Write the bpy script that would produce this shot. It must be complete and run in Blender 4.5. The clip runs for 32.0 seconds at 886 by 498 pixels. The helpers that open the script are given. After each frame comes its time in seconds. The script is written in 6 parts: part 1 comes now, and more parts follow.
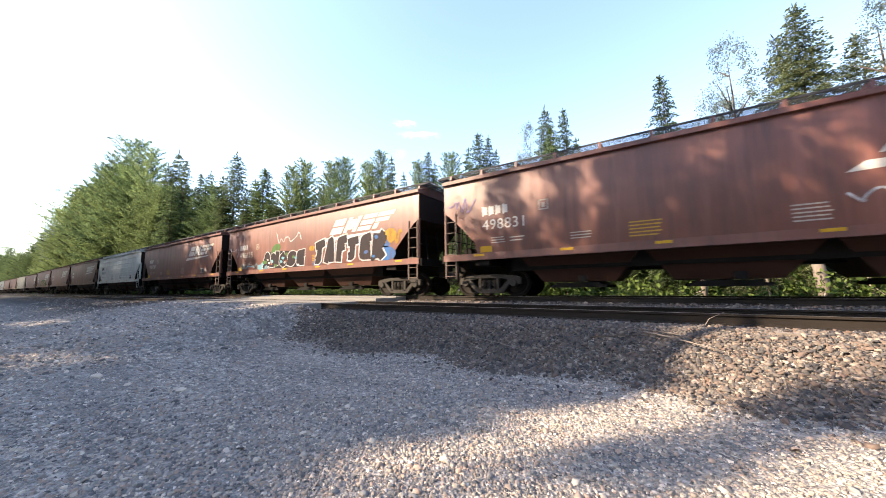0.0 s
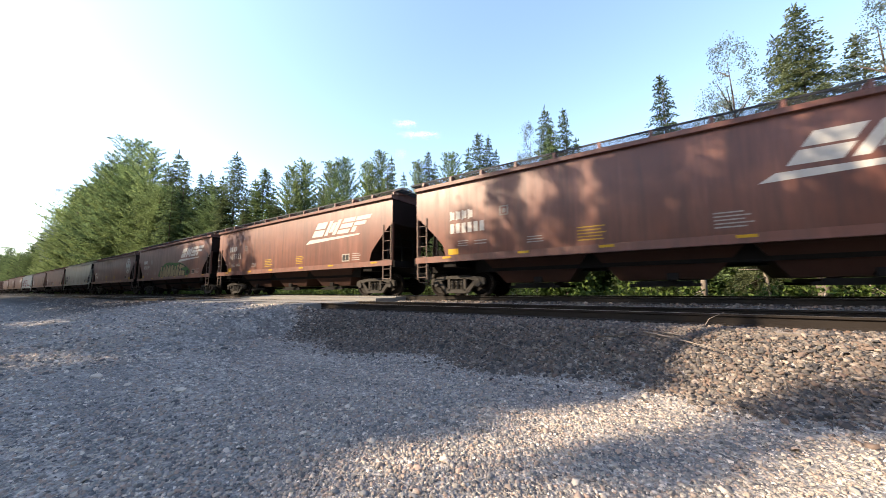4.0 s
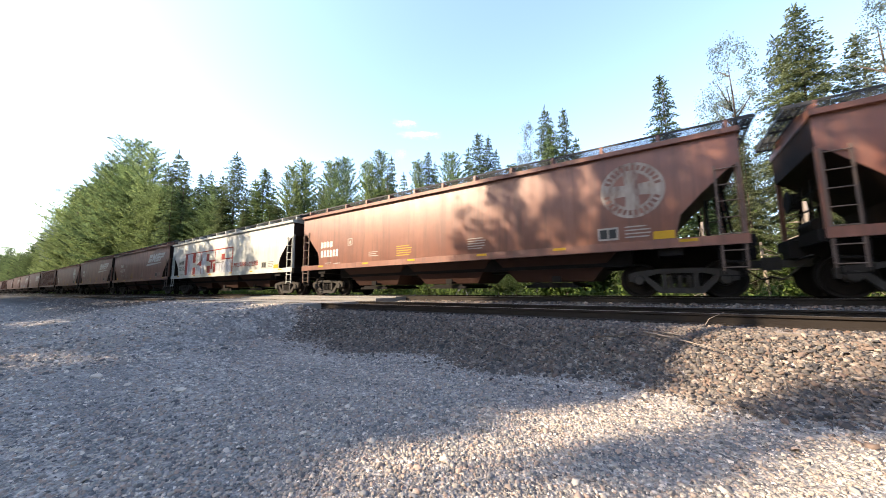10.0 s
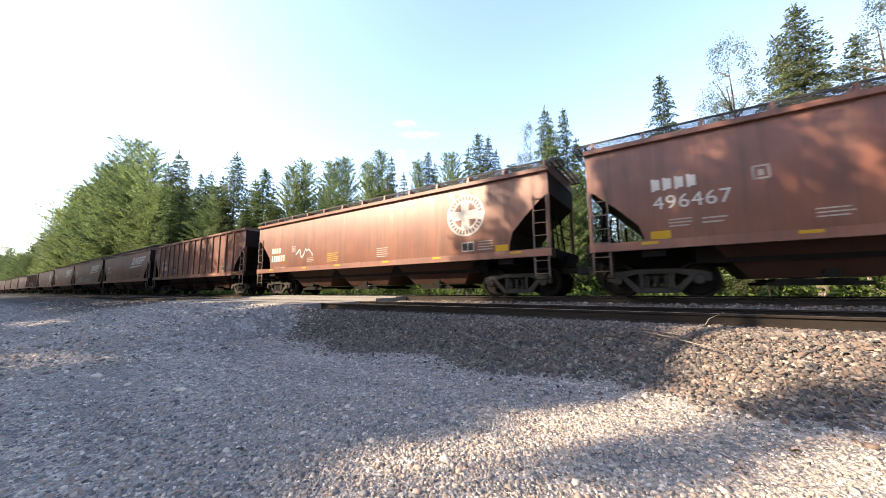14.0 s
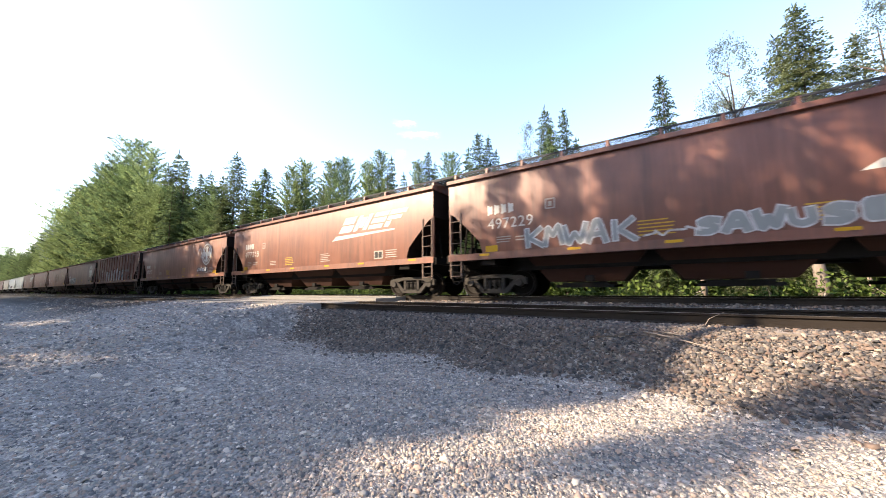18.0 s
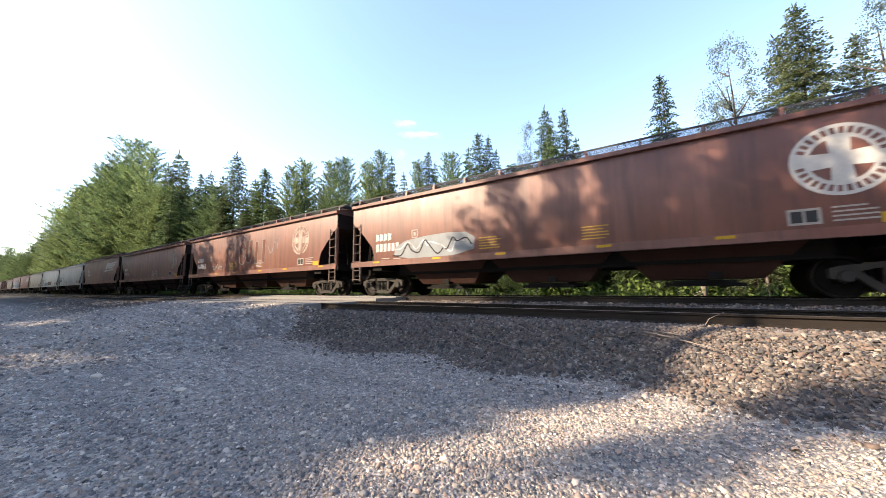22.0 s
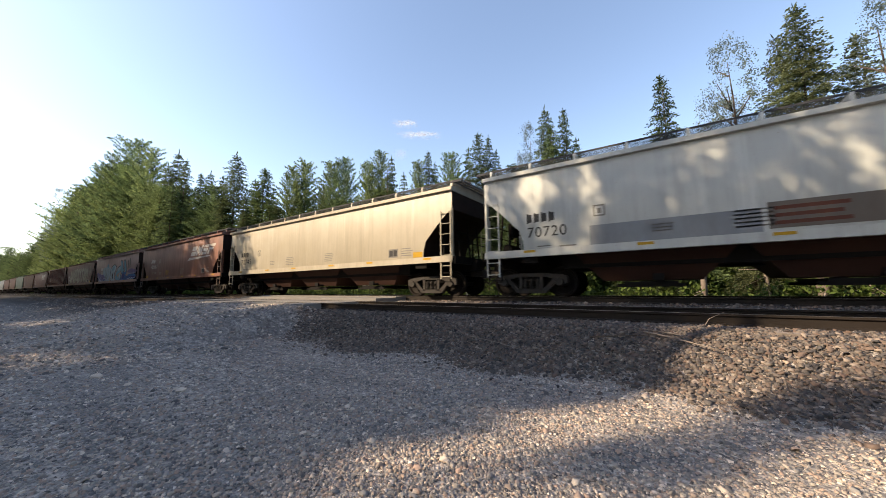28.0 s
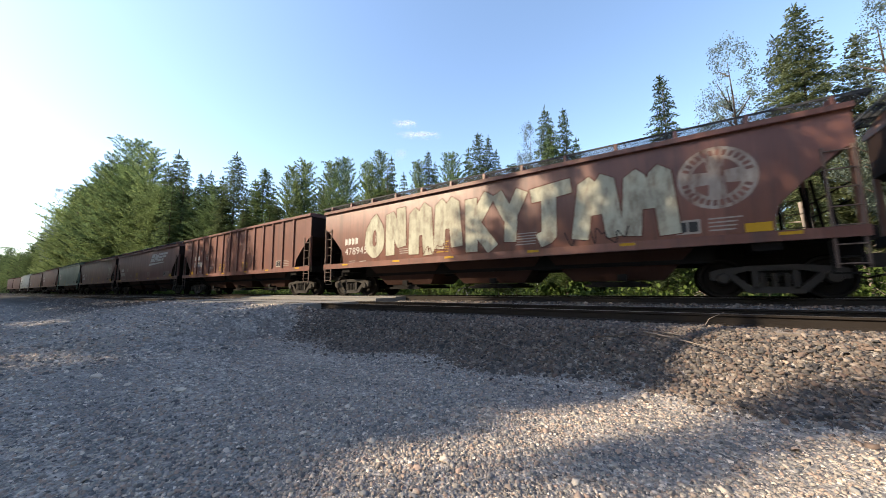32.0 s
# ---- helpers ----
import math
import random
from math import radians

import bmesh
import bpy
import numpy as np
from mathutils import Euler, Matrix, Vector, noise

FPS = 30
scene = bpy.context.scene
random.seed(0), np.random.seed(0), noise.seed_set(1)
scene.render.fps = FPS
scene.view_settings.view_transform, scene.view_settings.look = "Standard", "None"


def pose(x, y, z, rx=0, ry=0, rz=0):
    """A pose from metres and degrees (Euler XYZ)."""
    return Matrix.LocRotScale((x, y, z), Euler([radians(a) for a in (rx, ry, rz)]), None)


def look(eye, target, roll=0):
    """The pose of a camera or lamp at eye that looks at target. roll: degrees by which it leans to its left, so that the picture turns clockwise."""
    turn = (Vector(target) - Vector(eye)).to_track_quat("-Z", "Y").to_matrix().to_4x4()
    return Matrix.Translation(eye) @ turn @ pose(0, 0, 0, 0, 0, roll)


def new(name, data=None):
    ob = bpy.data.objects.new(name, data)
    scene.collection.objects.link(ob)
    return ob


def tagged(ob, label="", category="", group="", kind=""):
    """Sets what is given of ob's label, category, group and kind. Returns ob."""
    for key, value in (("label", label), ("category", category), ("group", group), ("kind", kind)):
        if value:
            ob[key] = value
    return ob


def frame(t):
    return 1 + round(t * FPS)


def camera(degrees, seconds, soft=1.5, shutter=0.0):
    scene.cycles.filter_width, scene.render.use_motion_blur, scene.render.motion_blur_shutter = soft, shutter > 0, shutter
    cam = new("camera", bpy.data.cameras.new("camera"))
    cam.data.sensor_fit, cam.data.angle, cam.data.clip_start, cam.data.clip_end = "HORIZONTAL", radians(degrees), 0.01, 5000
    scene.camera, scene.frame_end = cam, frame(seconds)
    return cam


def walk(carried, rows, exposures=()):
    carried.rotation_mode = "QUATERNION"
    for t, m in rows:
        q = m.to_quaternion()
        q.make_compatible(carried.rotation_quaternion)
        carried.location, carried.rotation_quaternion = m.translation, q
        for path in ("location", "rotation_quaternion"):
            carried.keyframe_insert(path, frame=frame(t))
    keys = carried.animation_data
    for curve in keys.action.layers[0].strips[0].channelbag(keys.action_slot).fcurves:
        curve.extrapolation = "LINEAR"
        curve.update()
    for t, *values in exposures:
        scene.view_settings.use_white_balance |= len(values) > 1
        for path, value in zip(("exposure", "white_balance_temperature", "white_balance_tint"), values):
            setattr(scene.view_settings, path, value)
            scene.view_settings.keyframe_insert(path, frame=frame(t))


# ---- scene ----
# World: x along the railway in the way the train runs, y across it, z up; gravel lot near z = 0.
RAIL = 0.85            # top of the rails under the train
TRACK = 11.34          # centre line of the train's track
SIDING = 7.32          # centre line of the empty track
SIDING_TOP = RAIL - 0.118
SPEED = 16.2           # metres a second at first; the train slows a little from the eighth second on
SPAN = 32.0

# ---- camera ----
cam = camera(106.37, SPAN, soft=0.6, shutter=0.12)
EYE = Vector((0.0, 0.0, RAIL + 0.321))
YAW, PITCH = radians(34.003), radians(6.622)
AIM = EYE + Vector((-math.sin(YAW) * math.cos(PITCH), math.cos(YAW) * math.cos(PITCH), math.sin(PITCH)))
VIEW = look(EYE, AIM, -0.634)
# the camera's own exposure follows the pale cars
EXPOSURE = [(0, 2.6), (1, 2.6), (2, 2.45), (2.5, 1.9), (3, 1.8), (3.6, 2.3), (5.5, 2.35), (7, 2.45), (8, 1.7), (9, 2.5), (10, 2.55), (11, 1.75), (12, 2.3), (13, 2.55), (14.5, 2.65),
            (17, 2.75), (19, 2.6), (20, 2.75), (20.5, 2.5), (21, 2.35), (22, 2.45), (23, 2.6), (24, 2.65), (25, 2.5), (26, 2.2), (27.5, 1.65), (28, 1.75), (29, 2.0), (30, 2.4), (31, 1.95), (SPAN, 1.9)]
# warmer while the cream cars pass late on, cooler while the first one does
WARM = [(0, 6500, 13), (2.5, 6400, 10), (5.5, 6400, 12), (8, 6300, 7), (9, 6550, 13), (11, 6300, 10), (12, 6650, 13), (17, 6450, 13), (21, 6350, 12), (24, 6500, 13), (27, 6800, 13), (29, 6900, 13), (30, 6700, 13), (31, 6200, 8), (SPAN, 6300, 9)]
walk(cam, [(0.0, VIEW), (SPAN, VIEW)],
     exposures=[(t, e + 0.22, float(np.interp(t, [w[0] for w in WARM], [w[1] for w in WARM])), float(np.interp(t, [w[0] for w in WARM], [w[2] for w in WARM]))) for t, e in EXPOSURE])

# ---- sky and sun ----
SUN_AZ, SUN_EL = radians(138), radians(33)      # to the left of +y, up
TO_SUN = Vector((-math.sin(SUN_AZ) * math.cos(SUN_EL), math.cos(SUN_AZ) * math.cos(SUN_EL), math.sin(SUN_EL)))
world = bpy.data.worlds.new("sky")
scene.world = world
world.use_nodes = True
wn, wl = world.node_tree.nodes, world.node_tree.links
sky = wn.new("ShaderNodeTexSky")
sky.sky_type = "NISHITA"
sky.sun_disc = False
sky.sun_elevation = SUN_EL
sky.sun_rotation = -SUN_AZ
sky.dust_density = 0.9
sky.air_density = 1.0
sky.ozone_density = 0.35
wn["Background"].inputs[1].default_value = 0.085
wl.new(sky.outputs[0], wn["Background"].inputs[0])
sun_data = bpy.data.lights.new("sun", "SUN")
sun_data.energy = 2.95
sun_data.angle = radians(0.55)
sun_data.color = (1.0, 0.80, 0.56)
sun = new("sun", sun_data)
sun.matrix_world = look(TO_SUN * 50, (0, 0, 0))


# ---- materials ----
def material(name, rough=0.6, metal=0.0):
    m = bpy.data.materials.new(name)
    m.use_nodes = True
    b = m.node_tree.nodes["Principled BSDF"]
    b.inputs["Roughness"].default_value = rough
    b.inputs["Metallic"].default_value = metal
    return m, m.node_tree.nodes, m.node_tree.links, b


def ramp(nodes, stops):
    r = nodes.new("ShaderNodeValToRGB")
    e = r.color_ramp.elements
    while len(e) < len(stops):
        e.new(0.5)
    for k, (p, c) in enumerate(stops):
        e[k].position, e[k].color = p, (*c, 1)
    return r


def coords(nodes, links, scale=(1, 1, 1), kind="Object"):
    tc, mp = nodes.new("ShaderNodeTexCoord"), nodes.new("ShaderNodeMapping")
    mp.inputs["Scale"].default_value = scale
    links.new(tc.outputs[kind], mp.inputs["Vector"])
    return mp.outputs[0]


def noise_tex(nodes, links, vec, scale, detail=5.0, rough=0.6):
    n = nodes.new("ShaderNodeTexNoise")
    n.inputs["Scale"].default_value, n.inputs["Detail"].default_value, n.inputs["Roughness"].default_value = scale, detail, rough
    links.new(vec, n.inputs["Vector"])
    return n.outputs["Fac"]


def mix(nodes, links, fac, a, b, blend="MIX"):
    m = nodes.new("ShaderNodeMix")
    m.data_type, m.blend_type = "RGBA", blend
    for sock, v in ((m.inputs["Factor"], fac), (m.inputs["A"], a), (m.inputs["B"], b)):
        if isinstance(v, (int, float)):
            sock.default_value = v
        elif isinstance(v, tuple):
            sock.default_value = (*v, 1)
        else:
            links.new(v, sock)
    return m.outputs["Result"]


def bump(nodes, links, height, b, strength=0.3, dist=0.01):
    n = nodes.new("ShaderNodeBump")
    n.inputs["Strength"].default_value, n.inputs["Distance"].default_value = strength, dist
    links.new(height, n.inputs["Height"])
    links.new(n.outputs[0], b.inputs["Normal"])


def car_paint(name, base, faded, grime=0.7, rough=0.48):
    """Weathered freight-car paint: faded patches, streaks that run down, fine speckle of rust and dust."""
    m, n, l, b = material(name, rough)
    b.inputs["Specular IOR Level"].default_value = 0.46
    # each car has its own stains
    info, far = n.new("ShaderNodeObjectInfo"), n.new("ShaderNodeVectorMath")
    far.operation = "MULTIPLY_ADD"
    far.inputs[1].default_value = (83.0, 0.0, 0.0)
    l.new(info.outputs["Random"], far.inputs[0])
    tc = n.new("ShaderNodeTexCoord")
    l.new(tc.outputs["Object"], far.inputs[2])
    v = far.outputs[0]
    mp = n.new("ShaderNodeMapping")
    mp.inputs["Scale"].default_value = (1.6, 1.6, 0.12)
    l.new(v, mp.inputs["Vector"])
    streak = mp.outputs[0]
    big = noise_tex(n, l, v, 0.45, 4)
    run = noise_tex(n, l, streak, 3.0, 6, 0.65)
    fine = noise_tex(n, l, v, 28.0, 5, 0.7)
    r1 = ramp(n, [(0.35, (0, 0, 0)), (0.7, (1, 1, 1))])
    l.new(big, r1.inputs[0])
    c = mix(n, l, r1.outputs[0], base, faded)
    r2 = ramp(n, [(0.46, (0, 0, 0)), (0.7, (grime, grime, grime))])
    l.new(run, r2.inputs[0])
    c = mix(n, l, r2.outputs[0], c, tuple(x * 0.45 + 0.012 for x in base))
    scuff = noise_tex(n, l, streak, 1.1, 7, 0.7)
    r4 = ramp(n, [(0.56, (0, 0, 0)), (0.78, (0.55, 0.55, 0.55))])
    l.new(scuff, r4.inputs[0])
    c = mix(n, l, r4.outputs[0], c, tuple(min(1, x * 1.5 + 0.02) for x in faded))
    r3 = ramp(n, [(0.62, (0, 0, 0)), (0.72, (0.5, 0.5, 0.5))])
    l.new(fine, r3.inputs[0])
    c = mix(n, l, r3.outputs[0], c, (0.13, 0.065, 0.035))
    l.new(c, b.inputs["Base Color"])
    rr = n.new("ShaderNodeMapRange")
    rr.inputs["To Min"].default_value, rr.inputs["To Max"].default_value = rough - 0.08, rough + 0.14
    l.new(run, rr.inputs["Value"])
    l.new(rr.outputs[0], b.inputs["Roughness"])
    bump(n, l, big, b, 0.25, 0.02)
    return m


def plain(name, col, rough=0.6, metal=0.0, vary=0.35, scale=12.0, bumps=0.15, island=False):
    m, n, l, b = material(name, rough, metal)
    b.inputs["Specular IOR Level"].default_value = 0.14
    v = coords(n, l)
    f = noise_tex(n, l, v, scale, 6, 0.65)
    g = noise_tex(n, l, v, scale * 0.13, 3)
    c = mix(n, l, f, tuple(x * (1 - vary) for x in col), tuple(min(1, x * (1 + vary)) for x in col))
    c = mix(n, l, g, c, tuple(x * 0.8 for x in col))
    if island:
        geo = n.new("ShaderNodeNewGeometry")
        r = ramp(n, [(0.0, (0.3, 0.31, 0.34)), (0.22, (0.72, 0.76, 0.8)), (0.4, (0.95, 0.86, 0.78)), (0.58, (1.25, 0.98, 0.84)), (0.74, (1.0, 1.02, 0.98)), (0.9, (1.6, 1.45, 1.28)), (1.0, (2.3, 2.15, 1.95))])
        l.new(geo.outputs["Random Per Island"], r.inputs[0])
        c = mix(n, l, 1.0, c, r.outputs[0], "MULTIPLY")
    l.new(c, b.inputs["Base Color"])
    if bumps:
        bump(n, l, f, b, bumps, 0.01)
    return m


def leafy(name, dark, light, rough=0.75):
    m, n, l, b = material(name, rough)
    geo = n.new("ShaderNodeNewGeometry")
    info = n.new("ShaderNodeObjectInfo")
    patch_f = noise_tex(n, l, coords(n, l), 0.55, 4, 0.6)
    av = n.new("ShaderNodeMath")
    av.operation = "MULTIPLY_ADD"
    av.inputs[1].default_value, av.inputs[2].default_value = 3.2, -1.0
    l.new(patch_f, av.inputs[0])
    two = n.new("ShaderNodeMath")
    two.operation = "ADD"
    two.use_clamp = True
    l.new(av.outputs[0], two.inputs[0])
    isl = n.new("ShaderNodeMath")
    isl.operation = "MULTIPLY_ADD"
    isl.inputs[1].default_value, isl.inputs[2].default_value = 0.7, -0.2
    l.new(geo.outputs["Random Per Island"], isl.inputs[0])
    l.new(isl.outputs[0], two.inputs[1])
    c = mix(n, l, two.outputs[0], dark, light)
    hsv = n.new("ShaderNodeHueSaturation")
    mr = n.new("ShaderNodeMapRange")
    mr.inputs["To Min"].default_value, mr.inputs["To Max"].default_value = 0.8, 1.2
    l.new(info.outputs["Random"], mr.inputs["Value"])
    l.new(mr.outputs[0], hsv.inputs["Value"])
    l.new(c, hsv.inputs["Color"])
    l.new(hsv.outputs[0], b.inputs["Base Color"])
    b.inputs["Specular IOR Level"].default_value = 0.15
    tr = n.new("ShaderNodeBsdfTranslucent")
    l.new(hsv.outputs[0], tr.inputs["Color"])
    ms = n.new("ShaderNodeMixShader")
    ms.inputs[0].default_value = 0.45
    l.new(b.outputs[0], ms.inputs[1])
    l.new(tr.outputs[0], ms.inputs[2])
    l.new(ms.outputs[0], n["Material Output"].inputs[0])
    return m


PAINTS = {
    "brown": car_paint("mineral_brown_paint", (0.086, 0.031, 0.0205), (0.138, 0.056, 0.0375)),
    "dark": car_paint("dark_brown_paint", (0.08, 0.0272, 0.0198), (0.126, 0.047, 0.033)),
    "orange": car_paint("faded_brown_paint", (0.102, 0.0365, 0.0228), (0.16, 0.068, 0.042)),
    "pale": car_paint("pale_grey_paint", (0.315, 0.33, 0.31), (0.38, 0.395, 0.365), 0.3),
    "cream": car_paint("cream_paint", (0.25, 0.224, 0.165), (0.31, 0.28, 0.215), 0.3),
    "white": car_paint("dull_white_paint", (0.27, 0.275, 0.25), (0.33, 0.335, 0.31), 0.3),
    "pink": car_paint("faded_pink_brown_paint", (0.15, 0.082, 0.066), (0.21, 0.12, 0.10), 0.3),
    "green": car_paint("grey_green_paint", (0.068, 0.108, 0.085), (0.132, 0.182, 0.145), 0.3),
}
# underframe steel, near black: the shade under the cars is in its colour
M_UNDER = plain("shade_black_steel", (0.006, 0.0052, 0.0048), 0.8)
# bay sheets: brown paint darkened by the shade under the car body
M_BAY = plain("shade_darkened_brown_sheet", (0.036, 0.0175, 0.0128), 0.75, 0.0, 0.5, 3.0)
M_TRUCK = plain("dusty_cast_steel", (0.031, 0.028, 0.025), 0.65, 0.0, 0.95, 4)
# car ends: soot plus the shade of the narrow gap, in one colour
M_SHADED_SOOT = plain("sooty_shaded_end_sheet", (0.019, 0.0115, 0.0095), 0.75, 0.0, 0.6, 2.5)
# wheel rust darkened further to carry the shade beneath the cars
M_WHEEL = plain("rusty_shaded_wheel_steel", (0.009, 0.0072, 0.006), 0.65, 0.2)
M_TREAD = plain("worn_bright_steel", (0.45, 0.43, 0.41), 0.32, 0.9)
M_GALV = plain("dull_galvanised_steel", (0.04, 0.042, 0.045), 0.7, 0.1)
# less gloss as well, so that the painted-in shade stays dark
for dull in (M_UNDER, M_BAY, M_WHEEL, M_SHADED_SOOT):
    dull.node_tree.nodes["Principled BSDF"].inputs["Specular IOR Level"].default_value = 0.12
M_DUSTY = plain("dusty_worn_steel", (0.115, 0.086, 0.072), 0.7, 0.0, 0.4, 6)
M_WHITE = plain("white_stencil_paint", (0.4, 0.385, 0.355), 0.65, 0.0, 0.35)
M_PRINT = plain("dim_white_stencil_paint", (0.26, 0.235, 0.21), 0.65, 0.0, 0.4)
M_DIMGREY = plain("dim_grey_stencil_paint", (0.16, 0.152, 0.138), 0.65)
M_DIMYELLOW = plain("dim_yellow_stencil_paint", (0.3, 0.19, 0.03), 0.6)
def worn_white():
    """White paint worn through to the brown beneath in streaks and specks."""
    m, n, l, b = material("worn_white_paint", 0.65)
    b.inputs["Specular IOR Level"].default_value = 0.14
    f = noise_tex(n, l, coords(n, l, (2.2, 2.2, 0.5)), 2.2, 7, 0.7)
    rp = ramp(n, [(0.34, (0.10, 0.052, 0.04)), (0.5, (0.215, 0.178, 0.15)), (0.72, (0.31, 0.285, 0.25))])
    l.new(f, rp.inputs[0])
    l.new(rp.outputs[0], b.inputs["Base Color"])
    return m


M_WORN = worn_white()
M_BLACKP = plain("black_stencil_paint", (0.03, 0.03, 0.03), 0.6)
M_YELLOW = plain("yellow_reflector_sheet", (0.36, 0.215, 0.015), 0.5)
M_RAIL = plain("rusty_rail_steel", (0.024, 0.0195, 0.0165), 0.65, 0.2, 0.45, 6)
M_HEAD = plain("polished_rail_head", (0.3, 0.29, 0.28), 0.3, 0.9)
M_TIE = plain("weathered_creosoted_timber", (0.04, 0.032, 0.027), 0.85, 0.0, 0.5, 14, 0.5)
M_STONE = plain("grey_gravel_stones", (0.285, 0.264, 0.243), 0.85, 0.0, 0.4, 30, 0.3, True)
M_BALLAST = plain("crushed_rock_ballast", (0.112, 0.101, 0.095), 0.85, 0.0, 0.35, 22, 0.4, True)
M_CONC = plain("pale_concrete_panel", (0.17, 0.163, 0.153), 0.85, 0.0, 0.2, 14, 0.2)
M_BARK = plain("grey_brown_bark", (0.075, 0.058, 0.045), 0.9, 0.0, 0.45, 9, 0.8)
def spray(name, col, worn):
    """Sprayed paint, thin and worn through to the brown beneath in runs and specks."""
    m, n, l, b = material(name, 0.6)
    b.inputs["Specular IOR Level"].default_value = 0.1
    f = noise_tex(n, l, coords(n, l, (2.0, 2.0, 0.7)), 2.4, 8, 0.72)
    g = noise_tex(n, l, coords(n, l), 0.9, 3)
    rp = ramp(n, [(0.36, (worn, worn, worn)), (0.58, (0.05, 0.05, 0.05))])
    l.new(f, rp.inputs[0])
    c = mix(n, l, g, tuple(x * 0.62 for x in col), tuple(x * 1.0 for x in col))
    c = mix(n, l, rp.outputs[0], c, (0.07, 0.034, 0.025))
    l.new(c, b.inputs["Base Color"])
    return m


SPRAY = {k: spray("spray_paint_" + k, c, 0.2 if k in ("black", "umber", "grey") else 0.6) for k, c in {
    "white": (0.465, 0.480, 0.495), "black": (0.015, 0.015, 0.019), "blue": (0.022, 0.120, 0.315), "navy": (0.022, 0.034, 0.150), "cyan": (0.135, 0.315, 0.390),
    "tan": (0.315, 0.247, 0.120), "green": (0.045, 0.143, 0.038), "red": (0.270, 0.038, 0.034), "gold": (0.338, 0.203, 0.022), "lilac": (0.150, 0.128, 0.270),
    "cream": (0.420, 0.420, 0.330), "orange": (0.300, 0.075, 0.022), "mist": (0.3, 0.4, 0.43), "umber": (0.13, 0.118, 0.1), "grey": (0.225, 0.247, 0.255), "brown": (0.105, 0.040, 0.027)}.items()}
M_STICK = plain("bleached_dead_wood", (0.19, 0.162, 0.14), 0.8)
M_NEEDLE = leafy("spruce_needles", (0.014, 0.026, 0.014), (0.088, 0.116, 0.05))
M_OLIVE = leafy("olive_spruce_needles", (0.026, 0.038, 0.02), (0.125, 0.145, 0.068))
M_NEEDLE2 = leafy("fir_needles", (0.015, 0.032, 0.014), (0.105, 0.145, 0.055))
M_GREY = leafy("grey_green_needles", (0.04, 0.052, 0.046), (0.13, 0.155, 0.13))
M_LEAF = leafy("aspen_leaves", (0.009, 0.021, 0.011), (0.13, 0.185, 0.08))
M_LEAF2 = leafy("pale_poplar_leaves", (0.016, 0.034, 0.014), (0.185, 0.24, 0.098))
M_PALE = leafy("grey_poplar_leaves", (0.05, 0.066, 0.055), (0.15, 0.185, 0.15))
M_BUSH = leafy("undergrowth_leaves", (0.02, 0.042, 0.010), (0.085, 0.125, 0.03))


# ---- mesh helpers ----
def part(name, data, mat, parent=None, label="", at=None):
    """Links a bmesh or a mesh as one object under parent."""
    if isinstance(data, bmesh.types.BMesh):
        me = bpy.data.meshes.new(name)
        data.to_mesh(me)
        data.free()
    else:
        me = data
    ob = new(name, me)
    if not me.materials:
        me.materials.append(mat)
    if mat is not None and me.materials[0] is not mat:
        ob.material_slots[0].link = "OBJECT"
        ob.material_slots[0].material = mat
    if parent is not None:
        ob.parent = parent
    if at is not None:
        ob.matrix_basis = at
    if label:
        tagged(ob, label)
    return ob


def box(bm, x0, x1, y0, y1, z0, z1):
    v = [bm.verts.new((x, y, z)) for x in (x0, x1) for y in (y0, y1) for z in (z0, z1)]
    for f in ((0, 1, 3, 2), (4, 6, 7, 5), (0, 4, 5, 1), (2, 3, 7, 6), (0, 2, 6, 4), (1, 5, 7, 3)):
        bm.faces.new([v[k] for k in f])


def prism(bm, pts, axis, a, b):
    """Extrudes a closed outline along an axis from a to b: axis y takes (x, z) points, axis x takes (y, z), axis z takes (x, y)."""
    def at(p, d):
        return {"y": (p[0], d, p[1]), "x": (d, p[0], p[1]), "z": (p[0], p[1], d)}[axis]
    lo, hi = [bm.verts.new(at(p, a)) for p in pts], [bm.verts.new(at(p, b)) for p in pts]
    k = len(pts)
    bm.faces.new(lo)
    bm.faces.new(hi[::-1])
    for i in range(k):
        bm.faces.new((lo[i], hi[i], hi[(i + 1) % k], lo[(i + 1) % k]))


def rod(bm, a, b, r0, r1=None, sides=8):
    a, b = Vector(a), Vector(b)
    r1 = r0 if r1 is None else r1
    d = (b - a).normalized()
    u = d.orthogonal().normalized()
    w = d.cross(u)
    ring = [[bm.verts.new(c + (u * math.cos(t) + w * math.sin(t)) * r) for t in [2 * math.pi * k / sides for k in range(sides)]]
            for c, r in ((a, r0), (b, r1))]
    for k in range(sides):
        bm.faces.new((ring[0][k], ring[0][(k + 1) % sides], ring[1][(k + 1) % sides], ring[1][k]))
    bm.faces.new(ring[0][::-1])
    bm.faces.new(ring[1])


def lathe(bm, profile, sides=24):
    """Turns (radius, y) points round the y axis."""
    rings = [[bm.verts.new((r * math.cos(2 * math.pi * k / sides), y, r * math.sin(2 * math.pi * k / sides))) for k in range(sides)] for r, y in profile]
    for p, q in zip(rings, rings[1:]):
        for k in range(sides):
            bm.faces.new((p[k], p[(k + 1) % sides], q[(k + 1) % sides], q[k]))
    bm.faces.new(rings[0])
    bm.faces.new(rings[-1][::-1])


def done(bm, bevel=0.0, smooth=False):
    if bevel:
        bmesh.ops.bevel(bm, geom=[e for e in bm.edges if len(e.link_faces) == 2 and e.calc_face_angle(0) > 0.6], offset=bevel, segments=1, affect="EDGES")
    bmesh.ops.recalc_face_normals(bm, faces=bm.faces)
    if smooth:
        for f in bm.faces:
            f.smooth = True
    return bm


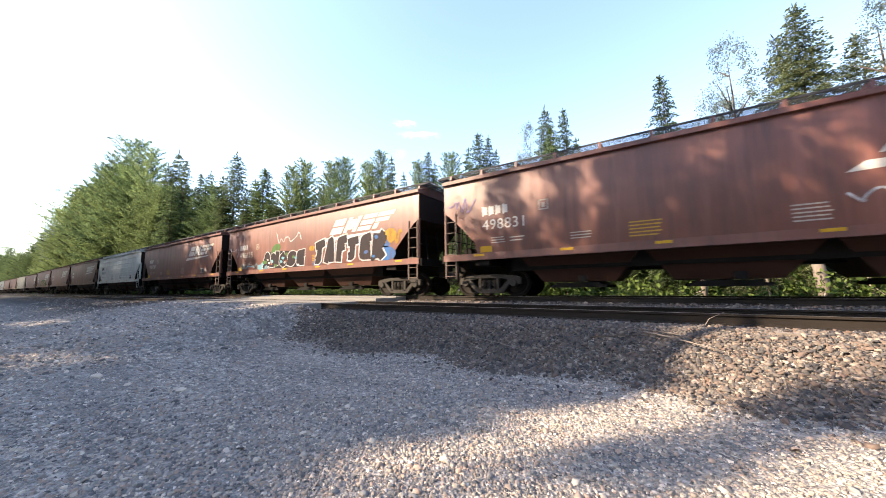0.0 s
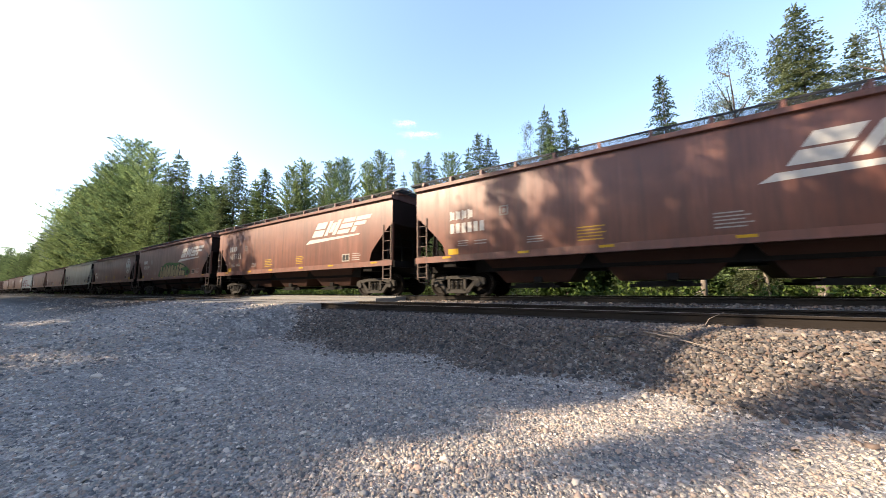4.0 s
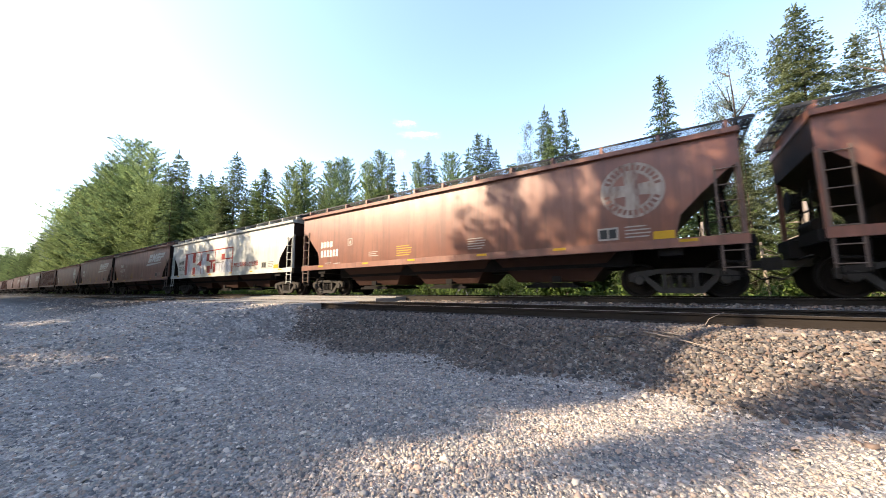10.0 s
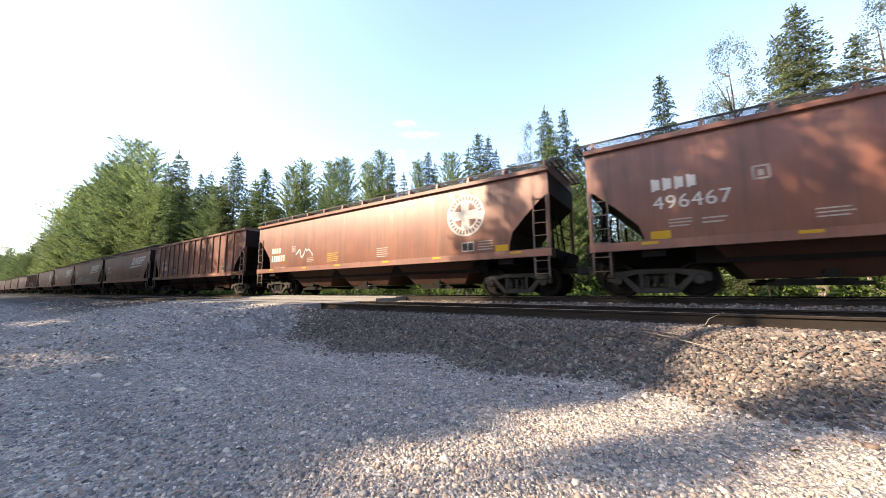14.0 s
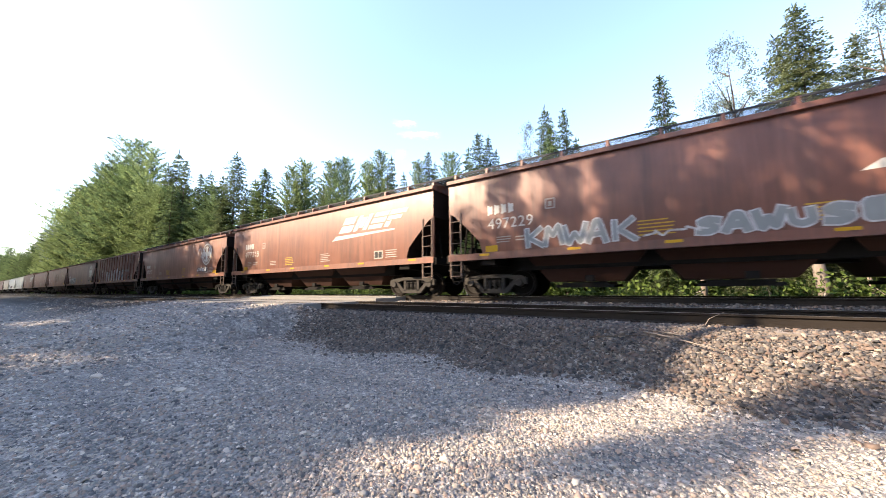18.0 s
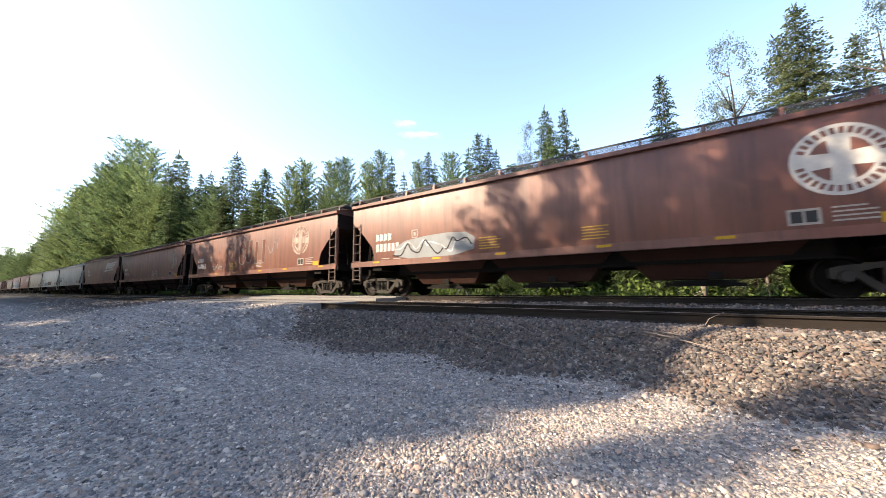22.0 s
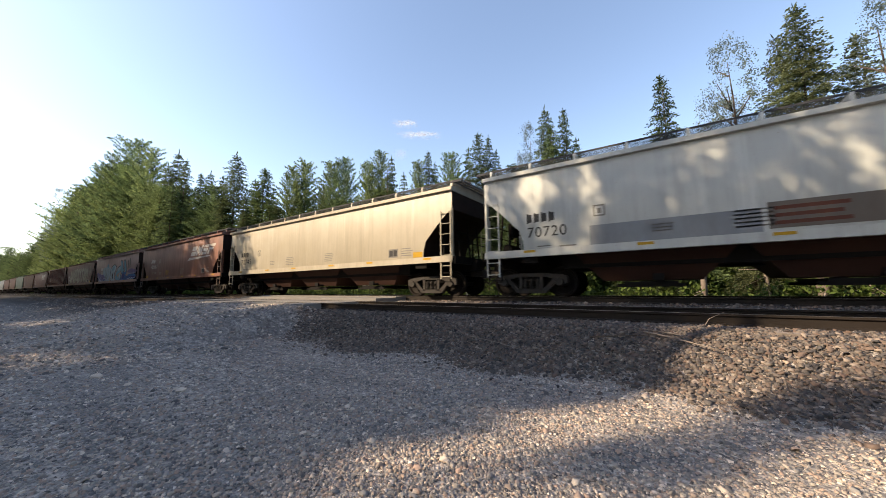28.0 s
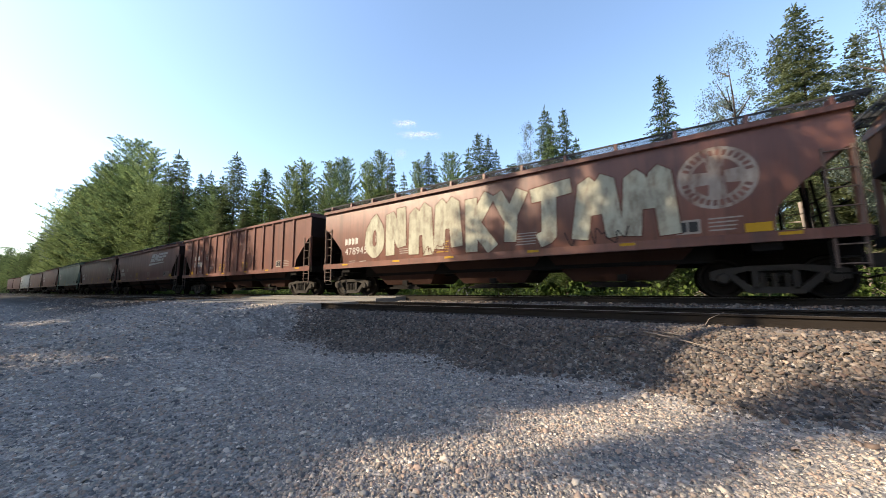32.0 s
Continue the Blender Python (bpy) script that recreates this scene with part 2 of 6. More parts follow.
CACHE = {}


def shared(key, build, mat):
    """A mesh built once under a key and shared by all that look alike."""
    if key not in CACHE:
        bm = build()
        me = bpy.data.meshes.new(str(key[0]))
        bm.to_mesh(me)
        bm.free()
        me.materials.append(mat)
        CACHE[key] = me
    return CACHE[key]


def quick_mesh(name, verts, faces, mat):
    """A mesh straight from arrays; faces all have the same number of corners."""
    me = bpy.data.meshes.new(name)
    verts, faces = np.asarray(verts, np.float32), np.asarray(faces, np.int32)
    me.vertices.add(len(verts))
    me.vertices.foreach_set("co", verts.ravel())
    k = faces.shape[1]
    me.loops.add(faces.size)
    me.loops.foreach_set("vertex_index", faces.ravel())
    me.polygons.add(len(faces))
    me.polygons.foreach_set("loop_start", np.arange(0, faces.size, k, dtype=np.int32))
    me.update(calc_edges=True)
    me.materials.append(mat)
    return me


# ---- ground ----
def smooth(a, b, x):
    t = np.clip((x - a) / (b - a), 0, 1)
    return t * t * (3 - 2 * t)


def ground_z(x, y):
    """Height of the ground sheet: the lot, the ramp up to the crossing, the two ballast beds, the forest floor."""
    lot = -0.02 + 0.03 * np.sin(x * 0.9 + 1.3) * np.cos(y * 0.8) + 0.25 * smooth(-8, -40, x)
    shoulder = lot + (SIDING_TOP - 0.2 - lot) * smooth(4.75, 6.05, y)
    ramp_z = lot + (SIDING_TOP - 0.03 - lot) * smooth(0.6, 6.2, y)
    on_road = smooth(-8.3, -9.3, x) * (1 - smooth(-18.5, -24.0, x))
    left = lot + (SIDING_TOP - 0.2 - lot) * smooth(2.2, 6.0, y)
    base = np.where(x < -14, left, shoulder)
    z = base + (ramp_z - base) * on_road
    bed = SIDING_TOP - 0.2 + (RAIL - 0.19 - SIDING_TOP + 0.2) * smooth(8.7, 9.9, y)
    z = np.where(y > 6.1, bed, z)
    z = np.where(y > 12.7, RAIL - 0.19 - 0.75 * smooth(12.9, 14.8, y), z)
    return z


def grid_lines(marks):
    out = []
    for a, b, step in marks:
        out += list(np.arange(a, b, step))
    return np.array(out + [marks[-1][1]])


xs = grid_lines([(-3000, -600, 600), (-600, -120, 40), (-120, -30, 3), (-30, -10, 0.5), (-10, 6, 0.16), (6, 30, 2), (30, 150, 30), (150, 3000, 950)])
ys = grid_lines([(-3000, -200, 700), (-200, -20, 30), (-20, -1, 1.5), (-1, 15.2, 0.16), (15.2, 40, 2), (40, 200, 20), (200, 3000, 700)])
gx, gy = np.meshgrid(xs, ys, indexing="ij")
gz = ground_z(gx, gy)
idx = np.arange(gx.size).reshape(gx.shape)
faces = np.stack([idx[:-1, :-1], idx[1:, :-1], idx[1:, 1:], idx[:-1, 1:]], -1).reshape(-1, 4)


def gravel_ground():
    m, n, l, b = material("packed_grey_gravel", 0.9)
    b.inputs["Specular IOR Level"].default_value = 0.14
    v = coords(n, l)
    big = noise_tex(n, l, v, 0.35, 4)
    mid = noise_tex(n, l, v, 2.2, 6, 0.7)
    vo = n.new("ShaderNodeTexVoronoi")
    vo.inputs["Scale"].default_value = 38
    l.new(v, vo.inputs["Vector"])
    bw = n.new("ShaderNodeRGBToBW")
    l.new(vo.outputs["Color"], bw.inputs[0])
    r = ramp(n, [(0.15, (0.085, 0.084, 0.085)), (0.5, (0.228, 0.216, 0.204)), (0.8, (0.35, 0.328, 0.302)), (1.0, (0.5, 0.465, 0.43))])
    l.new(bw.outputs[0], r.inputs[0])
    c = mix(n, l, mid, r.outputs[0], (0.215, 0.202, 0.19))
    grit = noise_tex(n, l, v, 8.0, 8, 0.78)
    rg = ramp(n, [(0.36, (0.34, 0.34, 0.37)), (0.5, (1.05, 1.05, 1.05)), (0.64, (1.95, 1.88, 1.8))])
    l.new(grit, rg.inputs[0])
    c = mix(n, l, 1.0, c, rg.outputs[0], "MULTIPLY")
    rb = ramp(n, [(0.4, (0, 0, 0)), (0.62, (0.6, 0.6, 0.6))])
    l.new(big, rb.inputs[0])
    c = mix(n, l, rb.outputs[0], c, (0.265, 0.245, 0.225))
    # lanes worn by wheels, with darker coarse strips between them
    lane = noise_tex(n, l, coords(n, l, (0.16, 1.0, 1.0)), 1.5, 5, 0.62)
    rl = ramp(n, [(0.34, (0.72, 0.72, 0.74)), (0.5, (1.0, 1.0, 1.0)), (0.64, (1.3, 1.27, 1.22))])
    l.new(lane, rl.inputs[0])
    c = mix(n, l, 1.0, c, rl.outputs[0], "MULTIPLY")
    clod = noise_tex(n, l, coords(n, l, (1.0, 1.0, 1.0)), 17.0, 4, 0.75)
    rc = ramp(n, [(0.38, (0.5, 0.5, 0.53)), (0.52, (1.0, 1.0, 1.0)), (0.66, (1.35, 1.32, 1.28))])
    l.new(clod, rc.inputs[0])
    c = mix(n, l, 1.0, c, rc.outputs[0], "MULTIPLY")
    sep = n.new("ShaderNodeSeparateXYZ")
    l.new(v, sep.inputs[0])
    edge = n.new("ShaderNodeMapRange")
    edge.inputs["From Min"].default_value, edge.inputs["From Max"].default_value = 13.6, 15.2
    l.new(sep.outputs["Y"], edge.inputs["Value"])
    moss = mix(n, l, mid, (0.05, 0.085, 0.02), (0.12, 0.13, 0.05))
    c = mix(n, l, edge.outputs[0], c, moss)
    # darker ground along the railway beyond the crossing, brown earth at the ramp's foot
    dark_x = n.new("ShaderNodeMapRange")
    dark_x.inputs["From Min"].default_value, dark_x.inputs["From Max"].default_value = -15.5, -21.0
    l.new(sep.outputs["X"], dark_x.inputs["Value"])
    dark_y = n.new("ShaderNodeMapRange")
    dark_y.inputs["From Min"].default_value, dark_y.inputs["From Max"].default_value = 1.6, 3.6
    l.new(sep.outputs["Y"], dark_y.inputs["Value"])
    both = n.new("ShaderNodeMath")
    both.operation = "MULTIPLY"
    l.new(dark_x.outputs[0], both.inputs[0])
    l.new(dark_y.outputs[0], both.inputs[1])
    c = mix(n, l, both.outputs[0], c, mix(n, l, mid, (0.045, 0.038, 0.035), (0.1, 0.088, 0.08)))
    spot = n.new("ShaderNodeVectorMath")
    spot.operation = "DISTANCE"
    spot.inputs[1].default_value = (-8.3, 4.9, 0.4)
    l.new(v, spot.inputs[0])
    near = n.new("ShaderNodeMapRange")
    near.inputs["From Min"].default_value, near.inputs["From Max"].default_value = 2.4, 0.7
    near.inputs["To Max"].default_value = 0.8
    l.new(spot.outputs["Value"], near.inputs["Value"])
    blot = n.new("ShaderNodeMath")
    blot.operation = "MULTIPLY_ADD"
    blot.use_clamp = True
    blot.inputs[1].default_value, blot.inputs[2].default_value = 6.0, -2.6
    l.new(noise_tex(n, l, v, 1.7, 6, 0.7), blot.inputs[0])
    dirt = n.new("ShaderNodeMath")
    dirt.operation = "MULTIPLY"
    l.new(near.outputs[0], dirt.inputs[0])
    l.new(blot.outputs[0], dirt.inputs[1])
    c = mix(n, l, dirt.outputs[0], c, mix(n, l, mid, (0.07, 0.055, 0.05), (0.13, 0.105, 0.095)))
    l.new(c, b.inputs["Base Color"])
    bump(n, l, vo.outputs["Distance"], b, 0.8, 0.02)
    return m


ground = part("ground", quick_mesh("ground", np.stack([gx, gy, gz], -1).reshape(-1, 3), faces, gravel_ground()), None)
tagged(ground, "grey gravel lot rising to the railway beds", "ground", kind="structure")


def stones(name, n, xr, yr, size, mat, seed, label, keep, bury=0.25, sides=6):
    """Loose stones strewn over a stretch of ground: broken or worn lumps, thinner with distance by keep(x, y)."""
    rng = np.random.default_rng(seed)
    x, y = rng.uniform(*xr, n), rng.uniform(*yr, n)
    ok = rng.uniform(0, 1, n) < keep(x, y)
    x, y = x[ok], y[ok]
    k = len(x)
    s = np.clip(rng.lognormal(math.log(size), 0.42, k), size * 0.35, size * 2.6)
    if sides == 6:
        # broken lumps: a chipped block with its underside left off
        v0 = np.array([(-1, -1, -0.9), (1, -1, -0.9), (1, 1, -0.9), (-1, 1, -0.9), (-0.75, -0.75, 1), (0.75, -0.75, 1), (0.75, 0.75, 1), (-0.75, 0.75, 1)], float) * 0.72
        f0 = np.array([(4, 5, 6), (4, 6, 7), (0, 1, 5), (0, 5, 4), (1, 2, 6), (1, 6, 5), (2, 3, 7), (2, 7, 6), (3, 0, 4), (3, 4, 7)])
    else:
        g = (1 + 5 ** 0.5) / 2
        v0 = np.array([(-1, g, 0), (1, g, 0), (-1, -g, 0), (1, -g, 0), (0, -1, g), (0, 1, g), (0, -1, -g), (0, 1, -g), (g, 0, -1), (g, 0, 1), (-g, 0, -1), (-g, 0, 1)]) / 1.9
        f0 = np.array([(0, 11, 5), (0, 5, 1), (0, 1, 7), (0, 7, 10), (0, 10, 11), (1, 5, 9), (5, 11, 4), (11, 10, 2), (10, 7, 6), (7, 1, 8),
                       (3, 9, 4), (3, 4, 2), (3, 2, 6), (3, 6, 8), (3, 8, 9), (4, 9, 5), (2, 4, 11), (6, 2, 10), (8, 6, 7), (9, 8, 1)])
    v = v0[None] * rng.uniform(0.68, 1.3, (k, len(v0), 1)) + rng.normal(0, 0.19, (k, len(v0), 3))
    v = v * (s[:, None] * rng.uniform(0.55, 1.0, (k, 3)) * np.array([1.2, 1.0, 0.6]))[:, None, :] * 0.5
    a, t = rng.uniform(0, 2 * math.pi, k), rng.normal(0, 0.35, k)
    ca, sa, ct, st = np.cos(a), np.sin(a), np.cos(t), np.sin(t)
    px, pz = v[..., 0] * ct[:, None] - v[..., 2] * st[:, None], v[..., 0] * st[:, None] + v[..., 2] * ct[:, None]
    qx, qy = px * ca[:, None] - v[..., 1] * sa[:, None], px * sa[:, None] + v[..., 1] * ca[:, None]
    z = ground_z(x, y) + s * (0.35 - bury)
    w = np.stack([qx + x[:, None], qy + y[:, None], pz + z[:, None]], -1).reshape(-1, 3)
    f = (f0[None] + (np.arange(k) * len(v0))[:, None, None]).reshape(-1, 3)
    ob = part(name, quick_mesh(name, w, f, mat), mat)
    return tagged(ob, label, "gravel", kind="stuff")


def nearness(x, y):
    return np.clip((2.6 / np.hypot(x, y)) ** 1.7, 0.0, 1.0)


def off_bed(x, y):
    return nearness(x, y) * (y < 5.75) * np.where((x < -8.6) & (y > 3), 0.35, 1.0)


def on_shoulder(x, y):
    return np.clip((7.0 / np.hypot(x, y)) ** 1.5, 0, 1) * smooth(-8.9, -7.0, x + (y - 5.2) * 0.7 + 0.25 * np.sin(y * 5 + x * 3)) * (0.012 + 0.988 * smooth(4.3, 5.3, y + 0.25 * np.sin(x * 2.1)))


stones("fine_gravel", 260000, (-11.0, 3.4), (0.2, 5.7), 0.019, M_STONE, 3, "fine grey gravel strewn over the lot", off_bed)
stones("coarse_gravel", 14000, (-13.0, 3.4), (0.2, 5.6), 0.029, M_STONE, 4, "larger loose grey stones on the lot", off_bed, 0.2)
stones("shoulder_ballast", 150000, (-9.5, 5.0), (3.9, 6.75), 0.036, M_BALLAST, 5, "angular crushed ballast on the siding's shoulder", on_shoulder, 0.1)
stones("bed_ballast", 26000, (-9.0, 7.0), (6.7, 13.4), 0.055, M_BALLAST, 6, "crushed ballast between and beside the rails", lambda x, y: np.clip(7.5 / np.hypot(x, y), 0, 1), 0.15)
stones("far_ballast", 16000, (-60.0, -18.5), (4.2, 13.0), 0.075, M_BALLAST, 7, "crushed ballast along the far stretch of track", lambda x, y: np.clip((24.0 / np.hypot(x, y)) ** 1.5, 0, 1), 0.15)
stones("mid_gravel", 30000, (-40.0, -7.4), (0.2, 6.05), 0.05, M_STONE, 8, "scattered gravel on the road over the crossing", lambda x, y: np.clip((11.0 / np.hypot(x, y)) ** 2.0, 0, 1) * 0.8, 0.25)


def boulder(x, y, s, seed, mat, label):
    bm = bmesh.new()
    bmesh.ops.create_icosphere(bm, subdivisions=2, radius=1.0)
    rng = random.Random(seed)
    for v in bm.verts:
        v.co *= 0.82 + 0.3 * noise.noise(v.co * 1.3 + Vector((seed, 0, 0)))
        v.co = Vector((v.co.x * s, v.co.y * s * 0.75, v.co.z * s * 0.45))
    ob = part("stone", done(bm), mat, at=pose(x, y, float(ground_z(np.array(x), np.array(y))) + s * 0.2, 0, 0, rng.uniform(0, 180)))
    return tagged(ob, label, "stone")


boulder(-4.9, 1.65, 0.075, 1, M_STONE, "smooth grey fist-sized stone on the gravel")
boulder(-1.37, 2.02, 0.05, 2, M_STONE, "small brown stone lying on the gravel")
boulder(-6.6, 1.24, 0.09, 3, M_STONE, "dark flat stone on the gravel lot")
boulder(-2.6, 1.75, 0.04, 4, M_STONE, "small dark stone lying on the gravel")


# ---- tracks ----
def rail_outline(y0, top):
    half = [(0.036, 0.0), (0.036, -0.03), (0.01, -0.045), (0.009, -0.14), (0.07, -0.158), (0.07, -0.172)]
    return [(y0 + a, top + b) for a, b in half] + [(y0 - a, top + b) for a, b in half[::-1]]




def tie_builder():
    bm = bmesh.new()
    box(bm, -0.11, 0.11, -1.29, 1.29, -0.17, 0.0)
    return done(bm, 0.012)


def plate_builder():
    bm = bmesh.new()
    for y in (-0.753, 0.753):
        box(bm, -0.09, 0.09, y - 0.17, y + 0.17, 0.0, 0.014)
        for sx in (-0.06, 0.06):
            for sy in (-0.1, 0.1):
                box(bm, sx - 0.015, sx + 0.015, y + sy - 0.02, y + sy + 0.02, 0.014, 0.05)
    return done(bm)


def railway(name, centre, top, label):
    track = tagged(new(name), label, "railway track", kind="structure")
    for side in (-0.753, 0.753):
        bm = bmesh.new()
        prism(bm, rail_outline(centre + side, top), "x", -600, 80)
        rail = part("rail", done(bm), M_RAIL, track)
        bm = bmesh.new()
        box(bm, -600, 80, centre + side - 0.031, centre + side + 0.031, top - 0.002, top + 0.002)
        part("running_surface", done(bm), M_HEAD, rail, "worn bright strip on the rail head")
    tie = shared(("tie",), tie_builder, M_TIE)
    plate = shared(("tie_plate",), plate_builder, M_RAIL)
    rng = random.Random(len(name))
    x = -45.0
    while x < 9:
        t = part("tie", tie, M_TIE, track, at=pose(x + rng.uniform(-0.03, 0.03), centre + rng.uniform(-0.05, 0.05), top - 0.186 + rng.uniform(-0.006, 0.004), 0, 0, rng.uniform(-1.2, 1.2)))
        if x > -26:
            part("tie_plate", plate, M_RAIL, t)
        x += 0.53
    return track


railway("siding_track", SIDING, SIDING_TOP, "empty siding with rusty rails on dark timber ties")
railway("main_track", TRACK, RAIL, "main track with worn rails under the train")

# crossing panels between and beside the rails
crossing = tagged(new("level_crossing"), "pale concrete crossing panels laid between the rails", "crossing", kind="structure")
for centre, top in ((SIDING, SIDING_TOP), (TRACK, RAIL)):
    for y0, y1 in ((-1.45, -0.83), (-0.66, -0.005), (0.005, 0.66), (0.83, 1.45)):
        for k in range(4):
            bm = bmesh.new()
            box(bm, -19.0 + k * 2.52, -19.0 + k * 2.52 + 2.5, centre + y0, centre + y1, top - 0.18, top - 0.012)
            part("panel", done(bm, 0.012), M_CONC, crossing)
bm = bmesh.new()
box(bm, -19.0, -8.9, SIDING + 1.46, TRACK - 1.46, RAIL - 0.4, RAIL - 0.05)
part("approach", done(bm, 0.02), M_CONC, crossing)


# ---- freight cars ----
Z_SILL = 1.34
SIDE = 1.55           # half the width over the side sheets


def side_outline(length, eave, lip):
    """The side sheet seen square on, with the corners cut back above the end platforms."""
    left = [(0.0, eave), (0.0, lip), (0.2, lip - 0.1), (0.75, lip - 0.62), (1.18, lip - 1.08), (1.27, lip - 1.38), (1.3, Z_SILL)]
    return left + [(length - x, z) for x, z in left[::-1]]


def body_builder(length, eave, lip, ribs):
    def build():
        bm = bmesh.new()
        outline = side_outline(length, eave, lip)
        # rows across the car: the sides bulge a little between sill and eave
        rows = []
        for y in (-SIDE, SIDE):
            rows.append([bm.verts.new((x, y, z)) for x, z in outline])
        k = len(outline)
        for i in range(k):
            j = (i + 1) % k
            bm.faces.new((rows[0][i], rows[0][j], rows[1][j], rows[1][i]))
        for r, y in ((rows[0], -SIDE), (rows[1], SIDE)):
            half = k // 2
            for i in range(half - 1):
                a, b, c, d = r[i], r[i + 1], r[k - 2 - i], r[k - 1 - i]
                bm.faces.new((a, b, c, d))
        bmesh.ops.remove_doubles(bm, verts=bm.verts, dist=0.0005)
        for k in range(1, 8):
            bmesh.ops.bisect_plane(bm, geom=bm.verts[:] + bm.edges[:] + bm.faces[:], plane_co=(0, 0, Z_SILL + (eave - Z_SILL) * k / 8), plane_no=(0, 0, 1))
        return done(bm)
    return build


def round_sides(me, eave):
    """Shades the side sheets as the shallow outward curve that they have between sill and eave."""
    normals = [None] * len(me.loops)
    for f in me.polygons:
        for i in f.loop_indices:
            n = f.normal
            if abs(n.y) > 0.9:
                u = (me.vertices[me.loops[i].vertex_index].co.z - Z_SILL) / (eave - Z_SILL) * 2 - 1
                n = Vector((0, math.copysign(math.cos(0.16 * u), n.y), math.sin(0.16 * u)))
            normals[i] = n
    me.normals_split_custom_set(normals)


def roof_builder(length, eave, flat):
    def build():
        bm = bmesh.new()
        rise = 0.12 if flat else 0.3
        pts = [(-1.64, eave - 0.06), (-1.64, eave + 0.06), (-1.5, eave + 0.09), (-0.9, eave + rise * 0.75), (0, eave + rise), (0.9, eave + rise * 0.75), (1.5, eave + 0.09), (1.64, eave + 0.06), (1.64, eave - 0.06), (1.5, eave - 0.08), (-1.5, eave - 0.08)]
        prism(bm, pts, "x", -0.03, length + 0.03)
        return done(bm)
    return build


def hatch_builder(length, eave):
    def build():
        bm = bmesh.new()
        box(bm, 0.7, length - 0.7, -0.32, 0.32, eave + 0.25, eave + 0.4)
        for k in range(14):
            x = 1.0 + k * (length - 2.0) / 13
            box(bm, x - 0.03, x + 0.03, -0.36, 0.36, eave + 0.4, eave + 0.44)
        return done(bm, 0.02)
    return build


def walk_builder(length, eave):
    """A running board of open grating on one side of the hatches: thin edge bars and cross slats."""
    def build():
        bm = bmesh.new()
        z = eave + 0.38
        for y in (-1.3, -0.72):
            box(bm, -0.35, length + 0.35, y - 0.012, y + 0.012, z - 0.05, z)
        for k in range(1, 15):
            y = -1.3 + k * 0.0387
            box(bm, -0.35, length + 0.35, y - 0.003, y + 0.003, z - 0.011, z - 0.004)
        n = int((length + 0.7) / 0.15)
        for k in range(n + 1):
            x = -0.35 + k * (length + 0.7) / n
            box(bm, x - 0.006, x + 0.006, -1.29, -0.73, z - 0.018, z - 0.003)
        return done(bm)
    return build


def platform_builder(eave):
    """The cross-over grating at the end of the roof."""
    def build():
        bm = bmesh.new()
        z = eave + 0.3
        for x in (-0.34, -0.19, -0.04):
            box(bm, x - 0.012, x + 0.012, -1.45, 1.45, z - 0.06, z)
        for y in (-1.45, -0.75, 0.0, 0.75, 1.45):
            box(bm, -0.34, 0.1, y - 0.012, y + 0.012, z - 0.06, z)
        for k in range(36):
            y = -1.43 + k * 0.0817
            box(bm, -0.33, -0.05, y - 0.006, y + 0.006, z - 0.02, z - 0.006)
        return done(bm)
    return build


def bracket_builder(eave):
    def build():
        bm = bmesh.new()
        z = eave + 0.38
        prism(bm, [(-1.33, z - 0.02), (-1.35, eave + 0.1), (-1.25, eave + 0.1), (-1.24, z - 0.14), (-0.74, z - 0.1), (-0.74, z - 0.05)], "x", -0.035, 0.035)
        return done(bm)
    return build


def sill_builder(length):
    def build():
        bm = bmesh.new()
        prism(bm, [(-1.6, Z_SILL - 0.12), (-1.6, Z_SILL + 0.1), (-1.585, Z_SILL + 0.1), (-1.585, Z_SILL - 0.1), (-1.45, Z_SILL - 0.1), (-1.45, Z_SILL - 0.12)], "x", -0.02, length + 0.02)
        return done(bm)
    return build


def ladder_builder(eave, width, low, high):
    def build():
        bm = bmesh.new()
        for x in (0.0, width):
            box(bm, x - 0.02, x + 0.02, -1.585, -1.555, low, high)
        k = int((high - low - 0.1) / 0.38)
        for i in range(k + 1):
            z = low + 0.08 + i * 0.38
            rod(bm, (0, -1.59, z), (width, -1.59, z), 0.014, sides=6)
        return done(bm)
    return build


def post_builder(low, high, half):
    def build():
        bm = bmesh.new()
        box(bm, -half, half, -half, half, low, high)
        return done(bm, 0.01)
    return build


def end_frame_builder(flip):
    """Bolster platform, end sill and its steps over one truck."""
    def build():
        bm = bmesh.new()
        box(bm, -0.12, 0.02, -1.55, 1.55, Z_SILL - 0.18, Z_SILL + 0.08)
        box(bm, -0.3, 1.7, -0.32, 0.32, Z_SILL - 0.42, Z_SILL - 0.02)
        box(bm, 0.0, 1.4, -1.5, 1.5, Z_SILL - 0.06, Z_SILL - 0.02)
        box(bm, 1.2, 1.7, -1.5, 1.5, Z_SILL - 0.3, Z_SILL - 0.02)
        for y in (-1.56, 1.5):
            for z in (0.5, 0.82):
                box(bm, 0.1, 0.55, y, y + 0.06, z, z + 0.03)
            for x in (0.1, 0.52):
                box(bm, x, x + 0.03, y, y + 0.05, 0.5, Z_SILL)
        return done(bm)
    return build


def strut_builder(low, high, lean):
    def build():
        bm = bmesh.new()
        rod(bm, (0, 0, low), (lean, 0, high), 0.035, sides=6)
        return done(bm)
    return build


def grab_builder():
    bm = bmesh.new()
    rod(bm, (0.1, -1.3, 0), (0.1, 1.3, 0), 0.02, sides=6)
    return done(bm)


